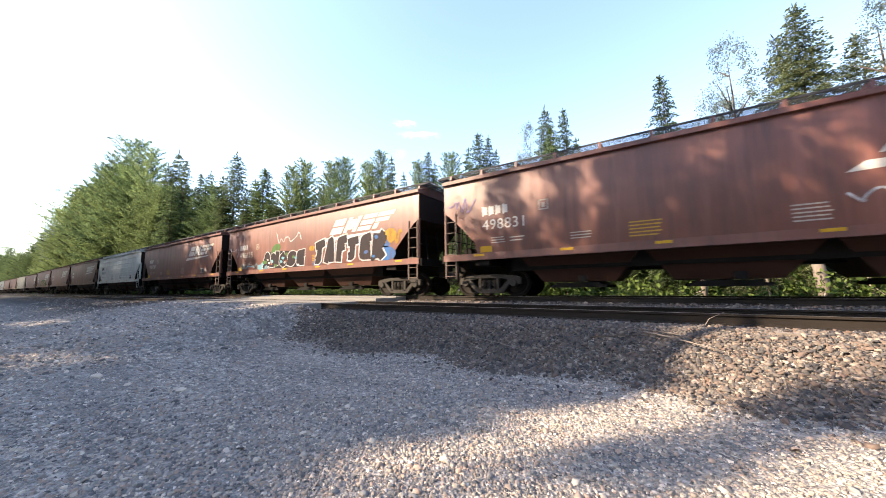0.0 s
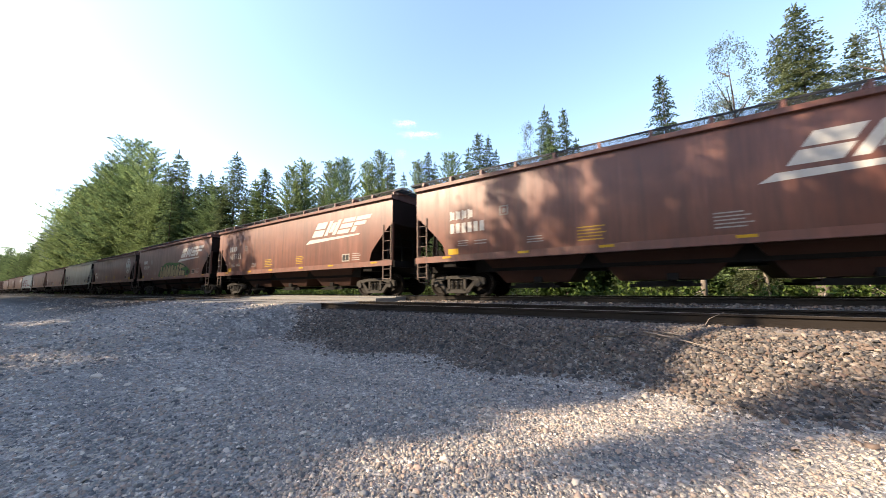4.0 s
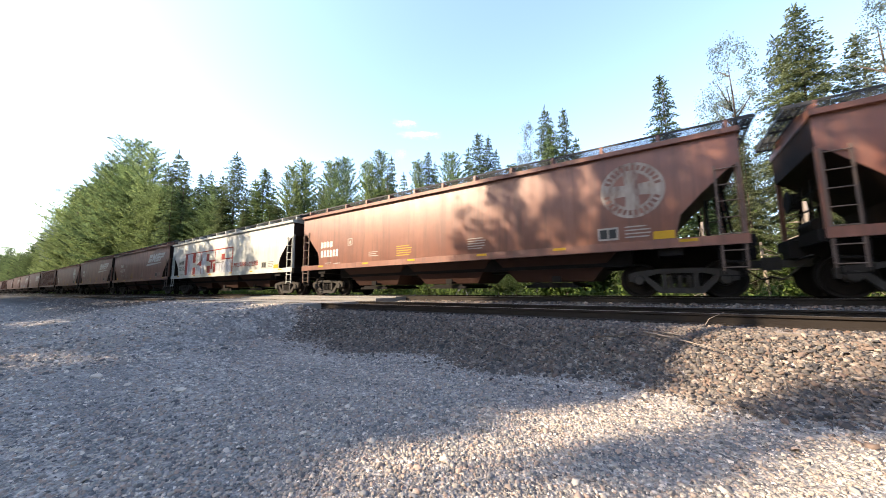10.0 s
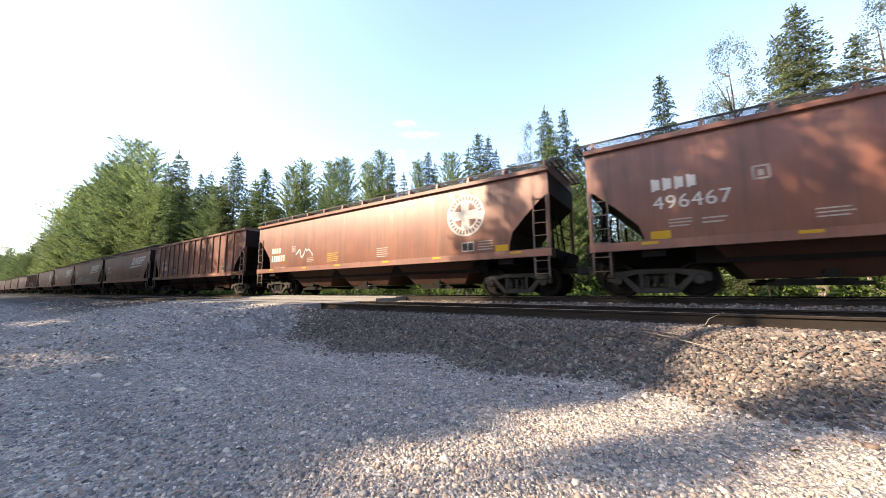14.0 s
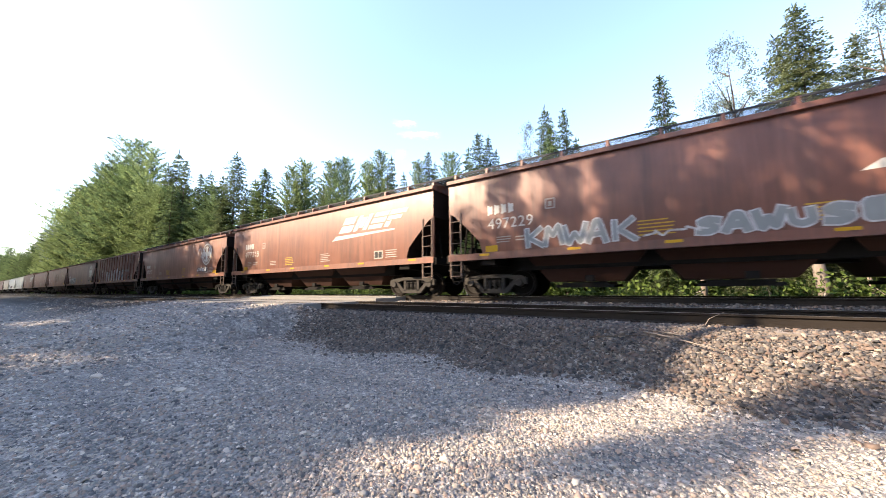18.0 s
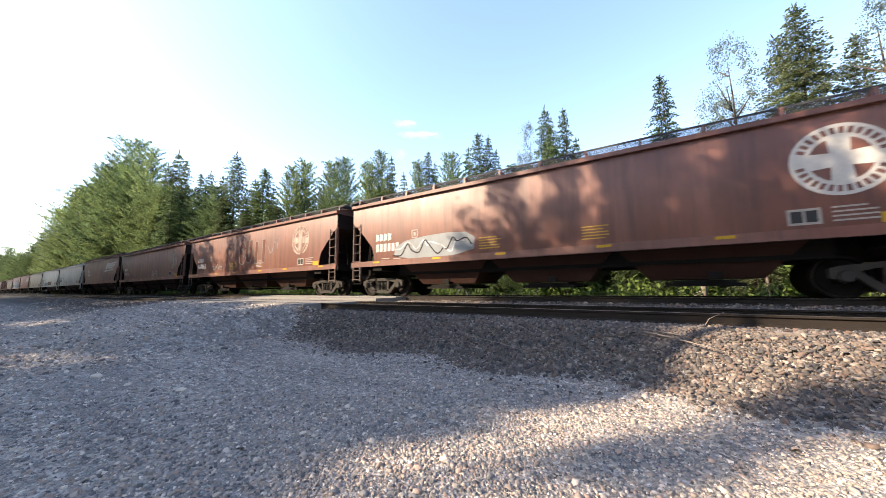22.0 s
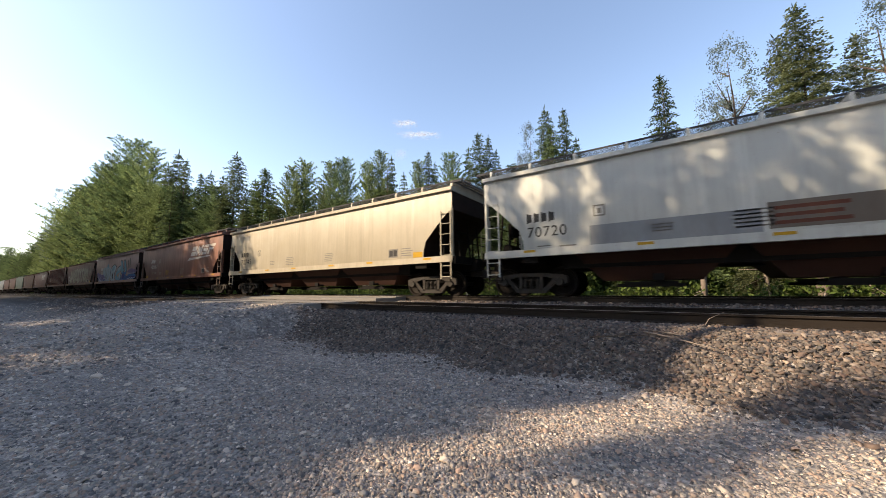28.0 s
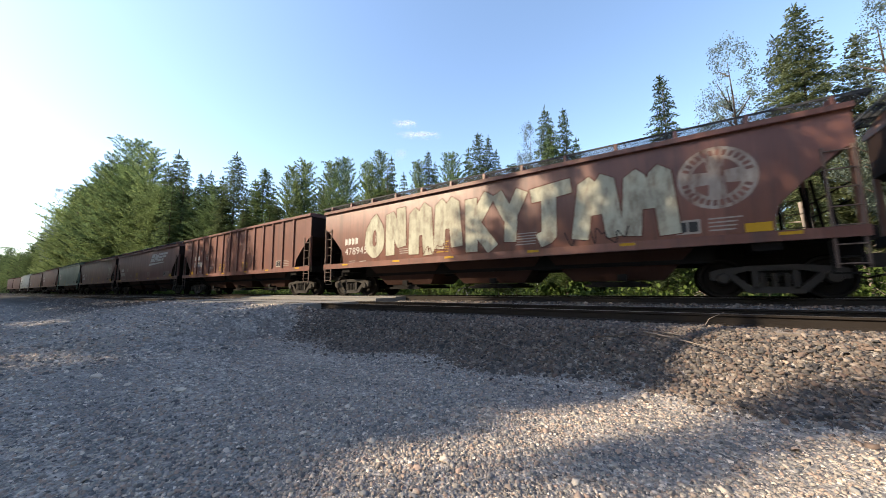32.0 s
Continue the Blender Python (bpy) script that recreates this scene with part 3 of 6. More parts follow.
def brake_builder():
    bm = bmesh.new()
    rod(bm, (0.25, -0.35, 1.65), (0.25, 0.55, 1.65), 0.17, sides=14)
    rod(bm, (0.5, 0.3, 1.4), (0.5, 0.9, 1.4), 0.13, sides=12)
    box(bm, 0.05, 0.2, 0.5, 0.85, 2.2, 2.6)
    return done(bm)


def wheel_hand_builder():
    bm = bmesh.new()
    lathe(bm, [(0.26, -0.015), (0.29, -0.015), (0.29, 0.015), (0.26, 0.015)], 18)
    return done(bm)


def bay_builder(width, ztop):
    """One discharge hopper: sheets that narrow down to the outlet."""
    def build():
        bm = bmesh.new()
        w, b = width / 2, width * 0.3
        rings = [[(-w, -1.3), (w, -1.3), (w, 1.3), (-w, 1.3)], [(-b, -0.85), (b, -0.85), (b, 0.85), (-b, 0.85)]]
        vs = [[bm.verts.new((x, y, z)) for x, y in ring] for ring, z in zip(rings, (ztop, 0.46))]
        for k in range(4):
            bm.faces.new((vs[0][k], vs[0][(k + 1) % 4], vs[1][(k + 1) % 4], vs[1][k]))
        bm.faces.new(vs[0])
        bm.faces.new(vs[1][::-1])
        return done(bm)
    return build


def gate_builder():
    bm = bmesh.new()
    box(bm, -0.62, 0.62, -1.05, 1.05, 0.33, 0.43)
    box(bm, -0.78, 0.78, -1.1, -1.02, 0.28, 0.36)
    box(bm, -0.78, 0.78, 1.02, 1.1, 0.28, 0.36)
    rod(bm, (0.2, -1.25, 0.5), (0.2, 1.25, 0.5), 0.04, sides=8)
    for y in (-1.28, 1.2):
        box(bm, 0.08, 0.32, y, y + 0.08, 0.44, 0.62)
    return done(bm, 0.01)


def centre_sill_builder(length):
    def build():
        bm = bmesh.new()
        box(bm, 0.2, length - 0.2, -0.3, 0.3, 0.78, Z_SILL)
        # wide near-black block between the bays, standing in for the shade there
        box(bm, 2.3, length - 2.3, -1.1, 1.1, 0.84, Z_SILL - 0.03)
        return done(bm)
    return build


def coupler_builder():
    bm = bmesh.new()
    box(bm, -0.66, 0.1, -0.09, 0.09, 0.72, 0.9)
    prism(bm, [(-0.66, -0.16), (-0.55, -0.2), (-0.4, -0.12), (-0.4, 0.12), (-0.56, 0.17), (-0.69, 0.1)], "z", 0.66, 0.96)
    rod(bm, (-0.1, -0.3, 0.75), (-0.45, -0.34, 0.42), 0.025, sides=6)
    rod(bm, (-0.45, -0.34, 0.42), (-0.68, -0.25, 0.5), 0.025, sides=6)
    rod(bm, (-0.18, -1.35, 0.92), (-0.18, 0.0, 0.86), 0.015, sides=5)
    return done(bm)


def frame_builder(side):
    """Cast side frame of a three-piece truck: arch with two openings, spring nest and bearing ends."""
    def build():
        bm = bmesh.new()
        y0, y1 = side * 1.0 - 0.07, side * 1.0 + 0.07
        up = [(-1.13, 0.42), (-1.13, 0.62), (-0.95, 0.68), (-0.4, 0.74), (0.4, 0.74), (0.95, 0.68), (1.13, 0.62), (1.13, 0.42),
              (0.98, 0.40), (0.82, 0.52), (0.45, 0.62), (-0.45, 0.62), (-0.82, 0.52), (-0.98, 0.40)]
        prism(bm, up, "y", y0, y1)
        for s in (-1, 1):
            prism(bm, [(s * 0.86, 0.55), (s * 0.72, 0.58), (s * 0.34, 0.2), (s * 0.4, 0.12), (s * 0.48, 0.13)], "y", y0 + 0.01, y1 - 0.01)
            box(bm, s * 0.33 - 0.05, s * 0.33 + 0.05, y0, y1, 0.2, 0.64)
        prism(bm, [(-0.42, 0.11), (0.42, 0.11), (0.46, 0.2), (0.36, 0.25), (-0.36, 0.25), (-0.46, 0.2)], "y", y0, y1)
        return done(bm)
    return build


def spring_builder(side):
    """Three coil springs side by side."""
    def build():
        bm = bmesh.new()
        for x in (-0.2, 0.0, 0.2):
            for k in range(6):
                z = 0.26 + 0.048 * k
                rod(bm, (x, side * 1.0, z), (x, side * 1.0, z + 0.024), 0.088, sides=9)
            rod(bm, (x, side * 1.0, 0.25), (x, side * 1.0, 0.56), 0.05, sides=6)
        return done(bm)
    return build


def bolster_builder():
    bm = bmesh.new()
    prism(bm, [(-1.0, 0.5), (-1.0, 0.66), (-0.4, 0.76), (0.4, 0.76), (1.0, 0.66), (1.0, 0.5), (0.4, 0.38), (-0.4, 0.38)], "x", -0.2, 0.2)
    for s in (-1, 1):
        box(bm, s * 0.34 - 0.04, s * 0.34 + 0.04, -0.95, 0.95, 0.3, 0.42)
    return done(bm)


def wheelset_builder():
    bm = bmesh.new()
    rod(bm, (0, -1.06, 0), (0, 1.06, 0), 0.075, sides=12)
    for s in (-1, 1):
        lathe(bm, [(0.10, s * 0.58), (0.16, s * 0.60), (0.36, s * 0.66), (0.47, s * 0.66), (0.485, s * 0.675), (0.462, s * 0.70), (0.455, s * 0.80), (0.40, s * 0.80), (0.36, s * 0.74), (0.17, s * 0.70), (0.15, s * 0.79), (0.10, s * 0.79)], 28)
    return done(bm)


def cap_builder():
    bm = bmesh.new()
    lathe(bm, [(0.05, -0.93), (0.13, -0.93), (0.13, -1.08), (0.11, -1.13), (0.03, -1.13)], 14)
    return done(bm)


def truck(parent, x):
    t = part("truck", shared(("truck_bolster",), bolster_builder, M_UNDER), M_UNDER, parent, "dusty three-piece truck", at=pose(x, 0, 0))
    for s in (-1, 1):
        part("side_frame", shared(("side_frame", s), frame_builder(s), M_TRUCK), M_TRUCK, t)
        part("spring_nest", shared(("spring_nest", s), spring_builder(s), M_TRUCK), M_TRUCK, t)
    sets = []
    for dx in (-0.889, 0.889):
        w = part("wheelset", shared(("wheelset",), wheelset_builder, M_WHEEL), M_WHEEL, t, at=pose(dx, 0, 0.457))
        for turn in (0, 180):
            part("bearing_cap", shared(("bearing_cap",), cap_builder, M_TRUCK), M_TRUCK, t, at=pose(dx, 0, 0.457, 0, 0, turn))
        sets.append((w, dx))
    return sets


def sheet_shape(bm, pts, lift):
    """A thin coat of paint on the car's near side, from (x, z) points."""
    y0, y1 = -SIDE - 0.001, -SIDE - 0.003 - lift
    lo, hi = [bm.verts.new((x, y0, z)) for x, z in pts], [bm.verts.new((x, y1, z)) for x, z in pts]
    k = len(pts)
    bm.faces.new(hi)
    for i in range(k):
        bm.faces.new((lo[i], lo[(i + 1) % k], hi[(i + 1) % k], hi[i]))


def bars(car, name, mat, boxes, lift=0.0, label=""):
    bm = bmesh.new()
    for x0, z0, x1, z1 in boxes:
        sheet_shape(bm, [(x0, z0), (x1, z0), (x1, z1), (x0, z1)], lift)
    return part(name, done(bm), mat, car, label)


def lettering(car, text, x, z, size, mat, name="lettering", label="", wide=1.0):
    cu = bpy.data.curves.new(name, "FONT")
    cu.body, cu.size, cu.extrude, cu.space_character = text, size / 0.72, 0.001, 1.08
    tmp = new(name, cu)
    me = bpy.data.meshes.new_from_object(tmp.evaluated_get(bpy.context.evaluated_depsgraph_get()))
    bpy.data.objects.remove(tmp)
    ob = part(name, me, mat, car, label, at=pose(x, -SIDE - 0.004, z, 90) @ Matrix.Diagonal((wide, 1, 1, 1)))
    return ob


def stripes(x, z, w, h, k, gap=0.62, seed=1):
    """Boxes for k lines of small print that cannot be read."""
    rng = random.Random(seed)
    step = h / k
    return [(x, z + i * step, x + w * rng.uniform(0.75, 1.0), z + i * step + step * (1 - gap)) for i in range(k)]


def rounded(pts, times=2):
    for _ in range(times):
        out = []
        for a, b in zip(pts, pts[1:] + pts[:1]):
            out += [(a[0] * 0.75 + b[0] * 0.25, a[1] * 0.75 + b[1] * 0.25), (a[0] * 0.25 + b[0] * 0.75, a[1] * 0.25 + b[1] * 0.75)]
        pts = out
    return pts


def grown(pts, d):
    cx, cz = sum(p[0] for p in pts) / len(pts), sum(p[1] for p in pts) / len(pts)
    out = []
    for x, z in pts:
        r = math.hypot(x - cx, z - cz) + 1e-6
        out.append((x + (x - cx) / r * d, z + (z - cz) / r * d))
    return out


STROKES = {  # skeletons of block shapes in a unit box
    "s": [[(0.9, 0.85), (0.45, 0.98), (0.1, 0.76), (0.45, 0.55), (0.88, 0.32), (0.5, 0.04), (0.06, 0.12)]],
    "o": [[(0.5, 0.97), (0.14, 0.74), (0.14, 0.26), (0.5, 0.03), (0.86, 0.26), (0.86, 0.74), (0.5, 0.97)]],
    "e": [[(0.9, 0.9), (0.2, 0.9), (0.2, 0.08), (0.92, 0.1)], [(0.2, 0.5), (0.8, 0.52)]],
    "i": [[(0.5, 0.95), (0.5, 0.05)]],
    "c": [[(0.92, 0.78), (0.55, 0.97), (0.15, 0.7), (0.15, 0.28), (0.55, 0.03), (0.95, 0.2)]],
    "t": [[(0.02, 0.88), (0.98, 0.95)], [(0.5, 0.9), (0.45, 0.04), (0.2, 0.0)]],
    "a": [[(0.05, 0.02), (0.45, 0.96), (0.62, 0.94), (0.95, 0.03)], [(0.25, 0.34), (0.8, 0.36)]],
    "f": [[(0.95, 0.92), (0.2, 0.88), (0.2, 0.02)], [(0.2, 0.5), (0.75, 0.54)]],
    "k": [[(0.18, 0.97), (0.18, 0.02)], [(0.95, 1.0), (0.3, 0.5), (1.0, -0.02)]],
    "m": [[(0.05, 0.02), (0.2, 0.92), (0.5, 0.4), (0.8, 0.95), (0.95, 0.02)]],
    "b": [[(0.15, 0.95), (0.15, 0.05), (0.7, 0.06), (0.9, 0.28), (0.65, 0.5), (0.2, 0.52)], [(0.15, 0.95), (0.6, 0.94), (0.8, 0.75), (0.62, 0.52)]],
    "r": [[(0.15, 0.02), (0.15, 0.95), (0.7, 0.92), (0.82, 0.68), (0.3, 0.5), (0.95, 0.02)]],
    "u": [[(0.12, 0.95), (0.14, 0.25), (0.5, 0.03), (0.86, 0.25), (0.88, 0.97)]],
    "n": [[(0.1, 0.02), (0.12, 0.95), (0.85, 0.08), (0.9, 0.98)]],
    "y": [[(0.05, 0.97), (0.48, 0.5), (0.95, 0.97)], [(0.48, 0.5), (0.45, 0.02)]],
    "w": [[(0.0, 0.9), (0.22, 0.02), (0.5, 0.6), (0.78, 0.02), (1.0, 0.98)]],
}


def thick_line(bm, pts, width, lift, rise=0.00004):
    """A painted stroke: one ribbon with rounded ends that climbs a hair along its way, so that it may cross itself."""
    if len(pts) == 2:
        pts = [pts[0], ((pts[0][0] + pts[1][0]) / 2, (pts[0][1] + pts[1][1]) / 2), pts[1]]
    rows, n = [], len(pts)
    for k, (x, z) in enumerate(pts):
        a, b = pts[max(0, k - 1)], pts[min(n - 1, k + 1)]
        dx, dz = b[0] - a[0], b[1] - a[1]
        q = math.hypot(dx, dz) + 1e-6
        dx, dz = dx / q, dz / q
        ends = [(0, 1)]
        if k == 0:
            ends = [(-0.42, 0.96), (0, 1)]
        elif k == n - 1:
            ends = [(0, 1), (0.42, 0.96)]
        for along, out in ends:
            cx, cz, h = x + dx * along * width, z + dz * along * width, width / 2 * out
            y = -SIDE - 0.003 - lift - rise * len(rows)
            rows.append((bm.verts.new((cx - dz * h, y, cz + dx * h)), bm.verts.new((cx + dz * h, y, cz - dx * h))))
    for (a, b), (c, d) in zip(rows, rows[1:]):
        bm.faces.new((a, b, d, c))


def throw_up(car, x0, x1, z0, z1, shapes, fill, line, seed, extra=(), fat=0.32, rim=0.09, lean=0.0, label="spray-painted block shape"):
    """Graffiti: a row of fat outlined block shapes, each a part of its own, with splashes of other colours."""
    rng = random.Random(seed)
    n = len(shapes)
    w, top = (x1 - x0) / n, None
    for k, ch in enumerate(shapes):
        ww = w * rng.uniform(0.98, 1.15)
        lo, hi = z0 + rng.uniform(0, 0.1) * (z1 - z0), z1 - rng.uniform(0, 0.16) * (z1 - z0)
        f = min(fat * (hi - lo), 0.48 * ww)
        cx = x0 + k * w
        lines = []
        for sk in STROKES[ch]:
            pts = [(cx + f / 2 + (ww - f) * (px + rng.uniform(-0.05, 0.05)) + lean * pz * (hi - lo), lo + f / 2 + (hi - lo - f) * (pz + rng.uniform(-0.04, 0.04))) for px, pz in sk]
            keep = 0.82 if ch in "socu" else 0.95
            for _ in range(2):
                fine = [pts[0]]
                for a, b, c in zip(pts, pts[1:], pts[2:]):
                    fine += [((1 - keep) * a[0] + keep * b[0], (1 - keep) * a[1] + keep * b[1]), (keep * b[0] + (1 - keep) * c[0], keep * b[1] + (1 - keep) * c[1])]
                pts = fine + [pts[-1]]
            lines.append(pts)
        bm = bmesh.new()
        for pts in lines:
            thick_line(bm, pts, f, 0.005 + 0.003 * (k % 2))
        top = part("graffiti", bm, SPRAY[fill], car, label)
        bm = bmesh.new()
        for pts in lines:
            thick_line(bm, pts, f + 2 * rim, 0.001 + 0.003 * (k % 2))
        part("outline", bm, SPRAY[line], top)
    for col, k, r in extra:
        for i in range(k):
            bm = bmesh.new()
            ex, ez = rng.uniform(x0, x1), rng.uniform(z0 + 0.08, z0 + 0.75 * (z1 - z0))
            sheet_shape(bm, rounded([(ex + r * math.cos(t) * rng.uniform(0.5, 1.3), ez + 0.7 * r * math.sin(t) * rng.uniform(0.5, 1.2)) for t in (0.2, 1.3, 2.4, 3.4, 4.5, 5.5)], 1), 0.011 + 0.0006 * i)
            part("splash", done(bm), SPRAY[col], top)
    return top


def scrawl(car, x0, x1, z0, z1, col, seed, width=0.03, turns=9, label="loose spray-painted scrawl"):
    """One wavering stroke of spray paint."""
    rng = random.Random(seed)
    pts = [(x0 + (x1 - x0) * (i + rng.uniform(-0.6, 0.6)) / turns, rng.uniform(z0, z1)) for i in range(turns + 1)]
    fine = []
    for i in range(len(pts) - 1):
        p0, p1, p2, p3 = pts[max(0, i - 1)], pts[i], pts[i + 1], pts[min(len(pts) - 1, i + 2)]
        for s in range(6):
            t = s / 6
            fine.append(tuple(0.5 * (2 * p1[d] + (p2[d] - p0[d]) * t + (2 * p0[d] - 5 * p1[d] + 4 * p2[d] - p3[d]) * t * t + (3 * p1[d] - p0[d] - 3 * p2[d] + p3[d]) * t ** 3) for d in (0, 1)))
    bm = bmesh.new()
    thick_line(bm, fine, width, 0.006)
    return part("graffiti", bm, SPRAY[col], car, label)


def patch(car, pts, col, lift=0.002, name="graffiti", label="", soft=2):
    bm = bmesh.new()
    sheet_shape(bm, rounded(pts, soft) if soft else pts, lift)
    return part(name, done(bm), SPRAY[col] if isinstance(col, str) else col, car, label)


def slanted_emblem(car, x, z, w, h, mat=None):
    """The railway's mark: slanted plain blocks over a tapering bar."""
    mat = mat or M_WHITE
    bm = bmesh.new()
    sheet_shape(bm, [(x, z), (x + w * 0.93, z + 0.16 * h), (x + w * 0.94, z + 0.22 * h), (x + w * 0.07, z + 0.2 * h)], 0.001)
    mark = part("emblem", done(bm), mat, car, "white slanted emblem blocks over a bar")
    k = w * 0.225
    cuts = [[(0.0, 0.88, 0.32, 0.63), (0.0, 0.82, 0.69, 1.0)], [(0.0, 0.26, 0.32, 1.0), (0.3, 0.6, 0.45, 0.9), (0.64, 0.9, 0.32, 1.0)], [(0.0, 0.86, 0.32, 0.5), (0.04, 0.9, 0.56, 0.76), (0.06, 0.92, 0.82, 1.0)], [(0.0, 0.3, 0.32, 0.56), (0.0, 0.8, 0.6, 0.76), (0.0, 0.95, 0.82, 1.0)]]
    for i, pieces in enumerate(cuts):
        a = x + w * 0.06 + i * k
        for p0, p1, lo, hi in pieces:
            s0, s1 = lo * h * 0.7, hi * h * 0.7
            bm = bmesh.new()
            sheet_shape(bm, [(a + k * p0 + s0, z + lo * h), (a + k * p1 + s0, z + lo * h), (a + k * p1 + s1, z + hi * h), (a + k * p0 + s1, z + hi * h)], 0.001)
            part("block", done(bm), mat, mark)
    return mark


def round_emblem(car, x, z, r, paint, fresh=False):
    """A round white emblem: ring with short dark marks, cross within."""
    bm = bmesh.new()
    ring = [(x + r * math.cos(t), z + r * math.sin(t)) for t in [2 * math.pi * k / 40 for k in range(40)]]
    sheet_shape(bm, ring, 0.001)
    disc = part("emblem", done(bm), M_WHITE if fresh else M_WORN, car, "round white emblem with a cross")
    for q in range(4):
        bm = bmesh.new()
        t0 = q * math.pi / 2 + 0.38
        arc = [(x + 0.62 * r * math.cos(t), z + 0.62 * r * math.sin(t)) for t in [t0 + k * (math.pi / 2 - 0.76) / 6 for k in range(7)]]
        c = t0 + math.pi / 4 - 0.38
        sheet_shape(bm, [(x + 0.28 * r * math.cos(c), z + 0.28 * r * math.sin(c))] + arc, 0.004)
        part("quarter", done(bm), paint, disc)
    for k in range(30):
        if k in (14, 15, 29, 0):
            continue
        t = 2 * math.pi * k / 30
        u, v = (math.cos(t), math.sin(t)), (-math.sin(t), math.cos(t))
        p = [(x + r * (a * u[0] + b * v[0]), z + r * (a * u[1] + b * v[1])) for a, b in ((0.72, -0.045), (0.9, -0.05), (0.9, 0.05), (0.72, 0.045))]
        bm = bmesh.new()
        sheet_shape(bm, p, 0.004)
        part("ring_mark", done(bm), paint, disc)
    return disc


def mark_blocks(car, x, z, w, h, mat, k=4):
    """The owner's mark as plain blocks."""
    s = w / k
    for i in range(k):
        bars(car, "owner_mark", mat, [(x + i * s, z, x + i * s + s * 0.26, z + h), (x + i * s + s * 0.26, z + h * 0.1, x + i * s + s * 0.72, z + h * 0.9)], 0.0)


def stencils(car, kind, number, mat, data=M_YELLOW, seed=0):
    """Owner's mark, number, small print and reflectors of one car."""
    length = TYPES[kind][0]
    small = M_PRINT if mat is M_WHITE else M_DIMGREY
    if data is M_YELLOW:
        data = M_DIMYELLOW
    if kind == "long":
        nx, nz, ns = 1.42, 1.8, 0.32
    elif kind == "medium":
        nx, nz, ns = 2.45, 2.2, 0.345
    elif kind == "short":
        nx, nz, ns = 1.52, 2.2, 0.345
    else:
        nx, nz, ns = 1.95, 1.95, 0.34
    mark_blocks(car, nx, nz + ns * 1.35, ns * 2.8, ns * 0.95, mat)
    if number:
        lettering(car, number, nx, nz, ns, mat, "car_number")
    else:
        for i in range(6):
            bars(car, "car_number", mat, [(nx + i * ns * 0.68, nz, nx + i * ns * 0.68 + ns * 0.46, nz + ns)])
    bars(car, "small_print", small, stripes(nx + 0.3, nz - 0.46, 0.5, 0.24, 3, seed=seed) + stripes(nx + 0.95, nz - 0.44, 0.5, 0.2, 2, seed=seed + 1))
    bars(car, "small_print", small, stripes(length - 2.4, 1.55, 0.62, 0.36, 4, seed=seed + 2))
    bars(car, "small_print", data, stripes(length * 0.375, 1.58, 0.8, 0.45, 5, seed=seed + 3), label="yellow lines of small print" if data is M_DIMYELLOW else "")
    bars(car, "small_print", data if seed % 2 else small, stripes(length * 0.57, 1.6, 0.7, 0.42, 5, seed=seed + 4))
    bars(car, "small_print", small, stripes(length * 0.28, 1.66, 0.58, 0.24, 3, seed=seed + 5))
    bars(car, "placard", small, [(length - 3.05, 1.52, length - 2.55, 1.86)])
    bars(car, "placard_face", M_BLACKP, [(length - 3.0, 1.57, length - 2.82, 1.81), (length - 2.78, 1.57, length - 2.6, 1.81)], 0.004)
    bars(car, "small_mark", small, [(nx + 1.9, nz + 0.42, nx + 2.2, nz + 0.46), (nx + 1.9, nz + 0.7, nx + 2.2, nz + 0.74), (nx + 1.9, nz + 0.42, nx + 1.94, nz + 0.74), (nx + 2.16, nz + 0.42, nx + 2.2, nz + 0.74), (nx + 2.0, nz + 0.5, nx + 2.1, nz + 0.64)])
    k = 6
    for i in range(k):
        x = length * (0.085 + 0.83 * i / (k - 1)) + (0.15 if i % 2 else -0.1)
        bm = bmesh.new()
        box(bm, x, x + 0.36, -1.607, -1.598, Z_SILL, Z_SILL + 0.07)
        part("reflector", done(bm), M_YELLOW, car, "yellow reflective strip")
    bm = bmesh.new()
    box(bm, length - 1.78 if kind == "long" else 1.42, length - 1.33 if kind == "long" else 1.84, -SIDE - 0.006, -SIDE - 0.001, 1.46, 1.66)
    part("reflector", done(bm), M_YELLOW, car, "yellow reflective panel")


TYPES = {  # body length, height of the eave, lower end of the upright corner, truck centre from the body's end, ribs
    "short": (15.4, 4.03, 2.92, 1.45, 0),
    "medium": (16.03, 4.03, 2.92, 1.45, 0),
    "long": (16.6, 3.86, 3.1, 1.30, 0),
    "ribbed": (15.8, 4.0, 2.9, 1.45, 14),
}
MOVING = []


